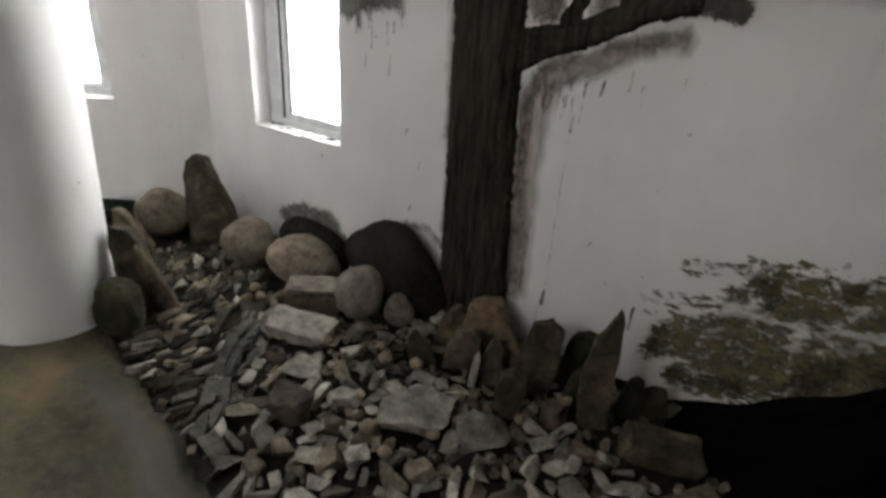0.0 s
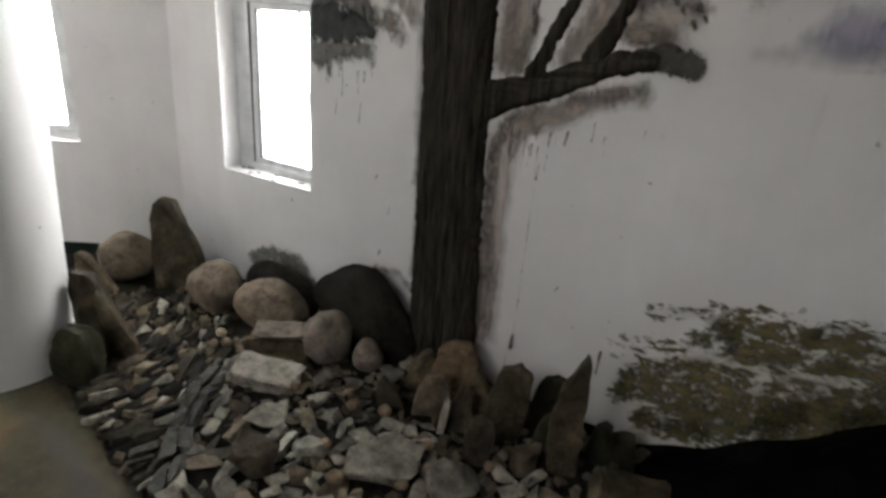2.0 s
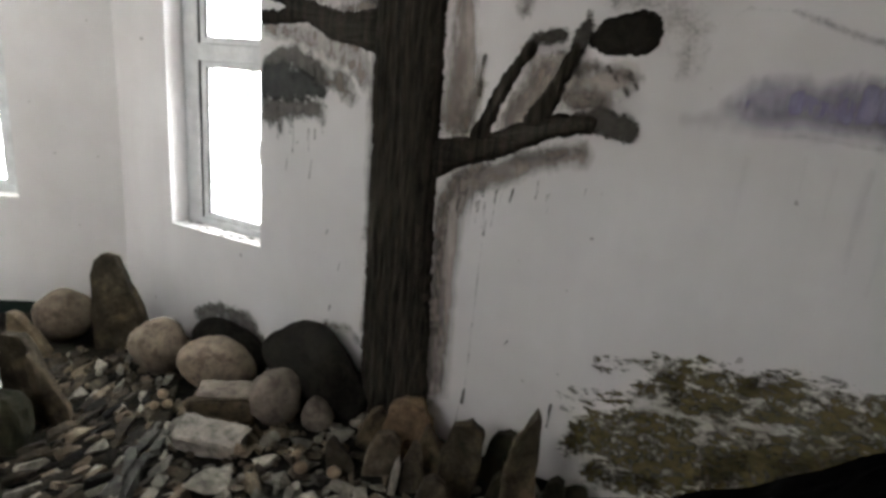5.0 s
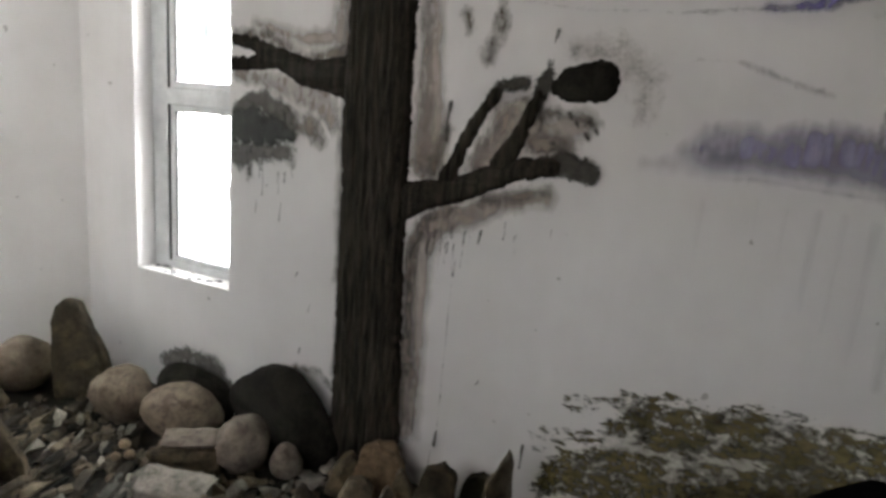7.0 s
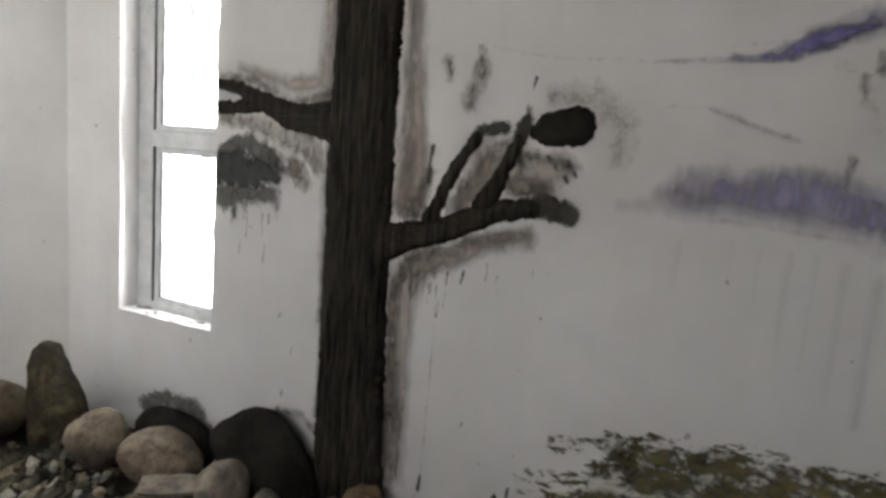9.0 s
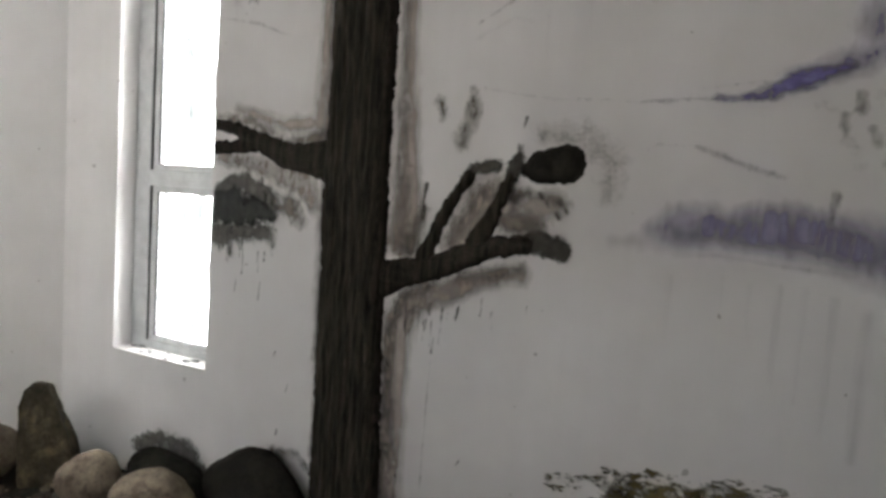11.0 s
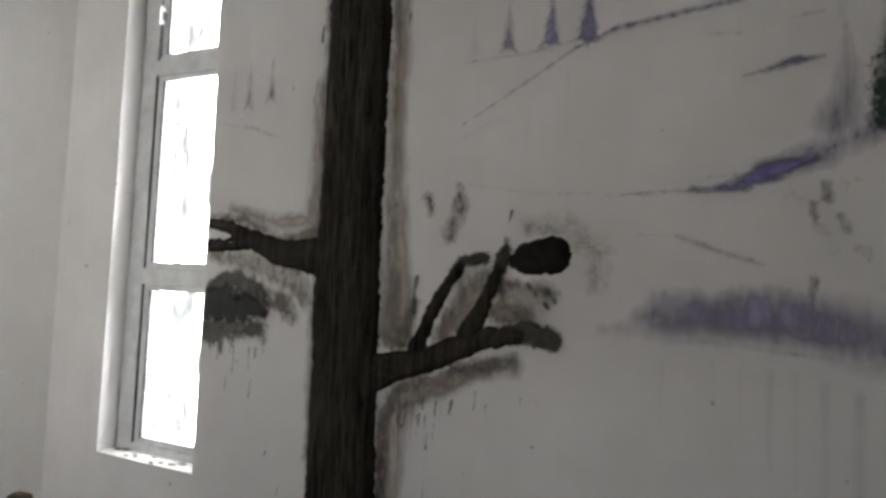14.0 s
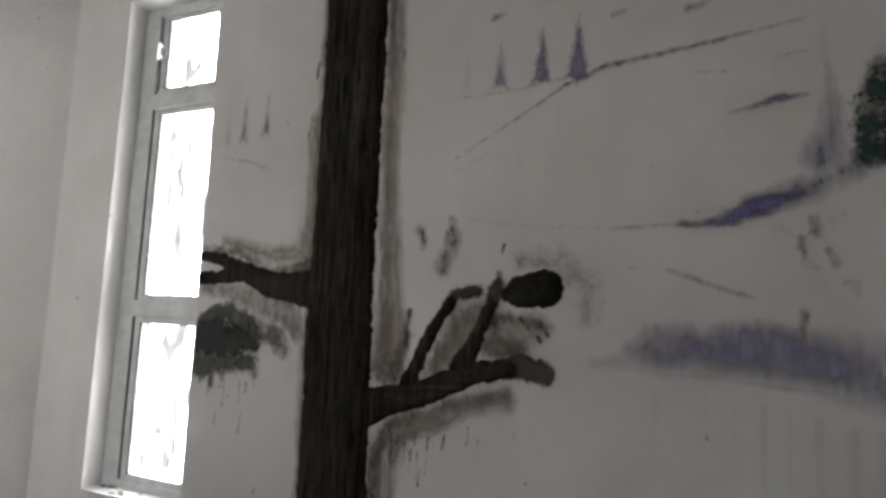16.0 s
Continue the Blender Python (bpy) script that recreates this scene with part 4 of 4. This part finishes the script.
for args in (
    ((-3.27, -0.41, 0.02), (0.155, 0.15, 0.15), (0, 0, 30), TAN, "round tan boulder against the white wall", 1, 0.16, 1.0),
    ((-2.57, -0.31, 0.02), (0.152, 0.145, 0.145), (0, 0, 10), TAN, "round pinkish tan boulder beside a standing stone", 2, 0.15, 1.0),
    ((-2.185, -0.26, 0.03), (0.2, 0.15, 0.128), (0, 6, 12), TAN, "smooth oval tan boulder before a black one", 3, 0.16, 1.0),
    ((-1.735, -0.3, 0.025), (0.125, 0.12, 0.128), (0, 0, 40), GREYTAN, "rounded grey brown boulder", 4, 0.2, 1.1),
    ((-1.53, -0.245, 0.02), (0.076, 0.072, 0.082), (0, 0, 0), GREYTAN, "small egg shaped grey boulder", 5, 0.14, 1.0),
):
    boulder("boulder", *args)
    keep_off(args[0][0], args[0][1], max(args[1][:2]) * 0.9)
boulder("boulder", (-2.27, -0.1, -0.02), (0.25, 0.13, 0.15), (0, 14, 0), BLACK, "black painted boulder against the wall", 6, 0.1, 1.2)
boulder("boulder", (-1.68, -0.1, -0.03), (0.31, 0.14, 0.245), (0, 16, 0), BLACK, "large black painted boulder at the foot of the tree", 7, 0.13, 1.2, tip=(-0.1, 0.3))
keep_off(-1.65, -0.12, 0.2)
keep_off(-2.98, -0.3, 0.17)
boulder("rock", (-2.79, -0.27, 0.0), (0.07, 0.06, 0.09), (0, 0, 0), BROWN, "brown stone at the foot of the standing stone", 13, 0.2, 1.5, category="rock")

for name, at, size, turn, mat, label, seed, pts, wedge in (
    ("flat_stone", (-1.6, -0.8, 0.035), (0.1, 0.075, 0.016), (8, 4, 30), SLATE, "pale grey triangular flat stone", 23, 9, 0.0),
    ("flat_stone", (-1.05, -0.73, 0.03), (0.15, 0.12, 0.022), (6, -4, 20), SLATE, "large grey flat slab lying in the bed", 24, 14, 0.0),
    ("flat_stone", (-0.79, -0.64, 0.03), (0.12, 0.1, 0.025), (14, 6, 50), SLATE, "grey flat slab lying in the bed", 25, 12, 0.0),
    ("rock", (-0.62, -0.4, 0.0), (0.06, 0.05, 0.06), (0, 0, 25), SLATE_BROWN, "dull grey brown rock", 33, 16, 0.0),
    # brown rock given the dark mossy tone in place of the shadow there
    ("rock", (-0.37, -0.14, 0.0), (0.1, 0.07, 0.075), (0, 0, 10), MOSSY_SHADED, "rock at the foot of the wall, coloured dark for shadow", 35, 22, 0.0),
    ("rock", (-1.42, -1.0, 0.02), (0.1, 0.07, 0.05), (0, 10, 40), SLATE_BROWN, "brown grey block in the bed", 37, 16, 0.0),
):
    rock(name, at, size, turn, mat, label, seed, pts, wedge=wedge)
    keep_off(at[0], at[1], max(size[:2]) * 0.85)
keep_off(-0.5, -0.33, 0.08)

block("rock", (-1.925, -0.42, 0.02), (0.165, 0.092, 0.068), (3, -3, 34), BROWN, "layered brown block beside the boulders", 71)
# added plate stands in for the pale top face of the block
block("flat_stone", (-1.925, -0.415, 0.148), (0.142, 0.08, 0.01), (3, -3, 34), GREYTAN, "thin pale plate for the top face of the brown block", 72)
block("rock", (-1.79, -0.63, 0.02), (0.165, 0.085, 0.042), (10, 5, 24), PALE, "pale grey flat topped block", 73)
block("rock", (-0.235, -0.33, 0.0), (0.15, 0.085, 0.05), (4, 6, 18), LICHEN, "long mottled brown block lying by the wall", 74)
block("rock", (-0.08, -0.55, 0.0), (0.11, 0.08, 0.045), (4, -6, 50), BROWN, "low brown block in the bed", 75)
for x, y, r in ((-1.925, -0.42, 0.13), (-1.79, -0.63, 0.13), (-0.235, -0.33, 0.15), (-0.08, -0.55, 0.1)):
    keep_off(x, y, r)
LENS = ((-0.75, 0.0), (-0.85, 0.4), (-0.75, 0.75), (-0.5, 0.94), (-0.22, 1.0), (0.05, 0.9), (0.35, 0.7), (0.7, 0.48), (0.95, 0.22), (0.85, 0.0))
FANG = ((-0.55, 0.0), (-0.8, 0.3), (-0.76, 0.55), (-0.45, 0.78), (0.0, 0.93), (0.38, 1.0), (0.52, 0.85), (0.6, 0.5), (0.55, 0.0))
SLOPE = ((-1.0, 0.0), (-1.0, 1.0), (-0.6, 0.97), (0.2, 0.6), (0.9, 0.14), (0.9, 0.0))
DOME = ((-0.8, 0.0), (-1.0, 0.4), (-0.92, 0.8), (-0.5, 1.0), (0.3, 0.97), (0.8, 0.75), (1.0, 0.35), (0.9, 0.0))
ROUNDED = ((-0.75, 0.0), (-0.85, 0.4), (-0.82, 0.78), (-0.66, 0.93), (-0.38, 1.0), (-0.05, 0.97), (0.2, 0.84), (0.5, 0.62), (0.85, 0.38), (0.95, 0.15), (0.85, 0.0))
HUMP = ((-0.95, 0.0), (-1.0, 0.4), (-0.75, 0.85), (-0.2, 1.0), (0.45, 0.95), (0.85, 0.65), (1.0, 0.3), (0.8, 0.0))
BLOCK = ((-0.8, 0.0), (-1.0, 0.5), (-0.7, 0.9), (0.1, 1.0), (0.8, 0.88), (1.0, 0.45), (0.7, 0.0))
for name, at, outline, scale, thick, turn, mat, label, seed in (
    ("standing_stone", (-2.945, -0.285, -0.01), ROUNDED, (0.158, 0.56), 0.1, (-6, 0, 46), LICHEN, "tall brown standing stone leaning in the corner", 41),
    ("rock", (-3.2, -0.62, 0.0), SLOPE, (0.1, 0.26), 0.06, (-4, 0, 36), BROWN, "brown slab with a sloping edge behind the column", 58),
    ("rock", (-2.53, -0.93, -0.01), DOME, (0.085, 0.43), 0.06, (-6, -13, 34), LICHEN, "upright dark mossy slab beside the column", 56),
    ("rock", (-2.44, -0.88, -0.01), LENS, (0.055, 0.38), 0.045, (-4, -16, 40), BROWN, "narrow brown slab leaning by the column", 57),
    ("rock", (-2.46, -1.1, -0.01), DOME, (0.1, 0.26), 0.08, (-4, 2, 34), MOSSY_SHADED, "squat dark mossy rock beside the column", 59),
    ("pointed_slab", (-0.5, -0.33, -0.02), FANG, (0.088, 0.53), 0.055, (-5, 0, 20), LICHEN, "tall pointed brown slab standing by the wall", 42),
    ("rock", (-1.085, -0.16, 0.0), HUMP, (0.12, 0.27), 0.09, (-4, 0, 24), RUST, "rusty orange brown upright rock by the trunk", 43),
    ("rock", (-0.79, -0.29, -0.02), BLOCK, (0.085, 0.36), 0.06, (-8, 6, 20), LICHEN, "upright rusty brown slab against the wall", 44),
    ("rock", (-0.67, -0.11, -0.02), HUMP, (0.1, 0.27), 0.06, (-6, 10, 12), MOSSY_SHADED, "dark jagged rock against the wall", 45),
    ("rock", (-0.79, -0.48, -0.01), BLOCK, (0.058, 0.22), 0.04, (-8, 2, 24), SLATE_BROWN, "small upright grey slab", 46),
    ("rock", (-0.95, -0.36, -0.01), LENS, (0.06, 0.24), 0.035, (-6, 8, 30), SLATE_BROWN, "small upright split stone", 47),
    ("rock", (-1.0, -0.42, -0.01), BLOCK, (0.016, 0.19), 0.03, (-6, 8, 30), PALE, "thin upright pale edged stone", 48),
    ("rock", (-1.12, -0.36, -0.01), BLOCK, (0.07, 0.22), 0.045, (-8, 16, 30), SLATE_BROWN, "small upright brown slab", 49),
    ("rock", (-1.25, -0.24, -0.01), LENS, (0.08, 0.2), 0.05, (-14, 24, 28), LICHEN, "brown slab leaning at the foot of the trunk", 50),
    ("rock", (-1.24, -0.42, -0.01), LENS, (0.06, 0.17), 0.04, (-14, -14, 28), SLATE_BROWN, "small upright brown slab", 51),
    ("rock", (-0.9, -0.24, -0.01), LENS, (0.07, 0.26), 0.05, (-6, -6, 20), LICHEN, "narrow rusty slab against the wall", 52),
    ("rock", (-0.42, -0.2, -0.02), HUMP, (0.05, 0.22), 0.05, (-6, 6, 14), MOSSY_SHADED, "dark brown rock behind the pointed slab", 54),
    ("rock", (-0.62, -0.26, -0.02), LENS, (0.06, 0.2), 0.04, (-6, 10, 20), MOSSY_SHADED, "dark upright rock beside the pointed slab", 53),
):
    slab(name, at, outline, scale, thick, turn, mat, label, seed, min(0.016, 0.13 * scale[0]))
    keep_off(at[0], at[1], scale[0] * 0.8)

# near-black mound that rises along the wall, darker than every other stone
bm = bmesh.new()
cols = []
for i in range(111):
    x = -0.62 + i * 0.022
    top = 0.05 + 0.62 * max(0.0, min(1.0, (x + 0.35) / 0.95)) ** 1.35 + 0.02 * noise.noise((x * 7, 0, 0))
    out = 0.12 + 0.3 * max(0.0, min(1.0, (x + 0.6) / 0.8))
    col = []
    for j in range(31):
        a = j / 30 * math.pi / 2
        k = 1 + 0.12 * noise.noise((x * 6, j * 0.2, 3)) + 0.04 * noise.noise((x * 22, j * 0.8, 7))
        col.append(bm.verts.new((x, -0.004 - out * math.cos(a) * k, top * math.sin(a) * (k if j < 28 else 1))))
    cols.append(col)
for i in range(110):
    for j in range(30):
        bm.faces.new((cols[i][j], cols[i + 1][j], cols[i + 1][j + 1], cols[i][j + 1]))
tagged(finish("black_mound", bm, PITCH, True), "near-black mound at the foot of the wall", "rock mound")
keep_off(0.3, -0.2, 0.45)

# long curved slates that edge the fan
RIDGE = stone("blue_grey_stone", (0.032, 0.031, 0.026), (0.062, 0.06, 0.05), (0.11, 0.104, 0.088), 30, True, var=0.3)
for k in range(11):
    f = 0.05 + 0.09 * k
    c = Vector((-2.04 + 0.5 * f - 0.09 * math.sin(f * math.pi) + (0.045 if k % 2 else -0.02), -0.68 - 0.62 * f ** 1.2, 0.03))
    way = math.degrees(math.atan2(-0.62 * 1.2 * max(f, 0.05) ** 0.2, 0.5 - 0.28 * math.cos(f * math.pi)))
    bm = chunk(300 + k, (0.075 + 0.02 * (k % 3), 0.03, 0.02), 14, 0.05)
    ob = finish("ridge_stone", bm, RIDGE)
    ob.matrix_world = pose(c.x, c.y, c.z + 0.012, 12 + 9 * math.sin(k * 2.3), 5 * math.sin(k * 3.7), way + 13 * math.sin(k * 1.9))
    tagged(ob, "long blue grey slate edging the fan", "rock", group="long slates along the fan")


# ---- loose stones ----
def variants(count, seed, thick, points, material, bevel=0.07):
    out = []
    for k in range(count):
        bm = chunk(seed + k, (1, 0.72, thick), points, bevel)
        mesh = bpy.data.meshes.new("stone_chip")
        bm.to_mesh(mesh)
        bm.free()
        mesh.materials.append(material)
        out.append(mesh)
    return out


CHIPS = variants(12, 100, 0.32, 10, SLATE) + variants(6, 140, 0.4, 11, SLATE_BROWN)
SLATS = variants(11, 200, 0.3, 10, FAN_SLATE) + variants(3, 220, 0.36, 10, SLATE_BROWN) + variants(3, 240, 0.36, 10, SLATE)
PEBBLES = []
for k in range(3):
    bm = lump(60 + k, 0.12, 1.2, 2)
    mesh = bpy.data.meshes.new("pebble")
    bm.to_mesh(mesh)
    bm.free()
    mesh.materials.append(PEBBLE)
    mesh.shade_smooth()
    PEBBLES.append(mesh)

rnd = random.Random(11)
placed = []
SMALL = {True: ([], []), False: ([], [])}  # corners and faces of the smallest chips, by grey or brown


def fan_turn(y):
    """Run of the slates in the fan, in degrees."""
    return 125 + 75 * max(-0.6, min(0.1, y + 0.6))


def free_spot(x, y, r, slack, turn=None):
    if any((x - a) ** 2 + (y - b) ** 2 < (r * 0.6 + c) ** 2 for a, b, c in BIG):
        return False
    if turn is None:
        return all((x - a) ** 2 + (y - b) ** 2 > (slack * (r + c)) ** 2 for a, b, c in placed)
    u, v = math.cos(radians(turn)), math.sin(radians(turn))
    return all((((x - a) * u + (y - b) * v) / 1.45) ** 2 + (((y - b) * u - (x - a) * v) / 0.62) ** 2 > (slack * (r + c)) ** 2 for a, b, c in placed)


def fan_side(x, y):
    """True in the slate fan near the column, left of the curved ridge."""
    f = max(0.0, min(1.0, (-0.66 - y) / 0.66))
    return x < -2.06 + 0.52 * f if y < -0.66 else x < -2.1 + (y + 0.66) * 0.1


def loose(mesh, name, label, at, size, turn, group, category):
    ob = new(name, mesh)
    ob.matrix_world = pose(*at, *turn) @ Matrix.Diagonal((*size, 1))
    return tagged(ob, label, category, group=group)


for sizes, fan_sizes, tries in (((0.045, 0.07), (0.045, 0.06), 900), ((0.032, 0.045), (0.034, 0.045), 4000), ((0.021, 0.03), (0.024, 0.034), 14000)):
    for _ in range(tries):
        x, y = rnd.uniform(-3.05, 0.05), rnd.uniform(-1.5, -0.05)
        if y < edge_of_bed(x) + 0.05 or y > (-0.04 if x > -3.1 else -0.3):
            continue
        fan = fan_side(x, y)
        r = rnd.uniform(*(fan_sizes if fan else sizes))
        reach = r * (0.96 if fan else 0.92)
        if not free_spot(x, y, reach, 0.75, fan_turn(y) if fan else None):
            continue
        placed.append((x, y, reach))
        z = bed_height(x, y)
        if fan:
            a = fan_turn(y) + rnd.gauss(0, 10)
            loose(rnd.choice(SLATS), "slate_chip", "narrow flat slate chip laid in a fan", (x, y, z + r * 0.25), (r * rnd.uniform(1.2, 1.6), r * rnd.uniform(0.62, 0.85), r * rnd.uniform(0.9, 1.5)),
                  (rnd.gauss(0, 16), rnd.gauss(0, 7), a), "slate chips in the fan", "stone")
        elif r < 0.029:
            mesh = rnd.choice(CHIPS)
            m = pose(x, y, z + r * 0.25, rnd.gauss(0, 18), rnd.gauss(0, 18), rnd.uniform(0, 360)) @ Matrix.Diagonal((r * rnd.uniform(1.0, 1.4), r * rnd.uniform(0.9, 1.25), r * rnd.uniform(0.8, 1.5), 1))
            verts, faces = SMALL[mesh.materials[0] is SLATE]
            first = len(verts)
            verts.extend((m @ v.co)[:] for v in mesh.vertices)
            faces.extend([first + k for k in p.vertices] for p in mesh.polygons)
        else:
            loose(rnd.choice(CHIPS), "stone_chip", "angular grey broken stone in the bed", (x, y, z + r * 0.25), (r * rnd.uniform(1.0, 1.4), r * rnd.uniform(0.9, 1.25), r * rnd.uniform(0.8, 1.5)),
                  (rnd.gauss(0, 18), rnd.gauss(0, 18), rnd.uniform(0, 360)), "broken stones in the bed", "stone")
for is_grey, (verts, faces) in SMALL.items():
    mesh = bpy.data.meshes.new("small_stones")
    mesh.from_pydata(verts, [], faces)
    mesh.materials.append(SLATE_LOOSE if is_grey else BROWN_LOOSE)
    tagged(new("small_stones", mesh), "small grey and brown broken stones between larger ones", "stones", kind="stuff")
for x, y in ((-1.62, -0.62), (-1.42, -0.5), (-1.35, -0.55), (-1.22, -0.5), (-1.28, -0.78), (-0.95, -0.58), (-0.88, -0.68), (-0.92, -0.78), (-1.12, -0.9), (-0.72, -0.5), (-2.2, -0.6), (-2.16, -0.56), (-2.25, -0.52), (-1.0, -0.95)):
    r = rnd.uniform(0.022, 0.032)
    loose(rnd.choice(PEBBLES), "pebble", "small round ochre pebble among grey stones", (x, y, bed_height(x, y) + r * 1.6), (r, r * 0.9, r * 0.85), (0, 0, rnd.uniform(0, 360)), "ochre pebbles", "pebble")

# fine rubble between the stones
bm = bmesh.new()
for _ in range(450):
    x, y = rnd.uniform(-3.1, 0.2), rnd.uniform(-1.5, -0.03)
    if y < edge_of_bed(x) + 0.02:
        continue
    r = rnd.uniform(0.008, 0.024)
    m = pose(x, y, bed_height(x, y) + r * 0.3, rnd.uniform(-30, 30), rnd.uniform(-30, 30), rnd.uniform(0, 360)) @ Matrix.Diagonal((r * 1.2, r, r * 0.6, 1))
    vs = [bm.verts.new(m @ Vector((sx * rnd.uniform(0.6, 1), sy * rnd.uniform(0.6, 1), sz))) for sx in (-1, 1) for sy in (-1, 1) for sz in (-1, 1)]
    for f in ((0, 1, 3, 2), (4, 6, 7, 5), (0, 4, 5, 1), (2, 3, 7, 6), (0, 2, 6, 4), (1, 5, 7, 3)):
        bm.faces.new([vs[k] for k in f])
tagged(finish("rubble", bm, BROWN_LOOSE), "fine brown rubble between the loose stones", "rubble", kind="stuff")
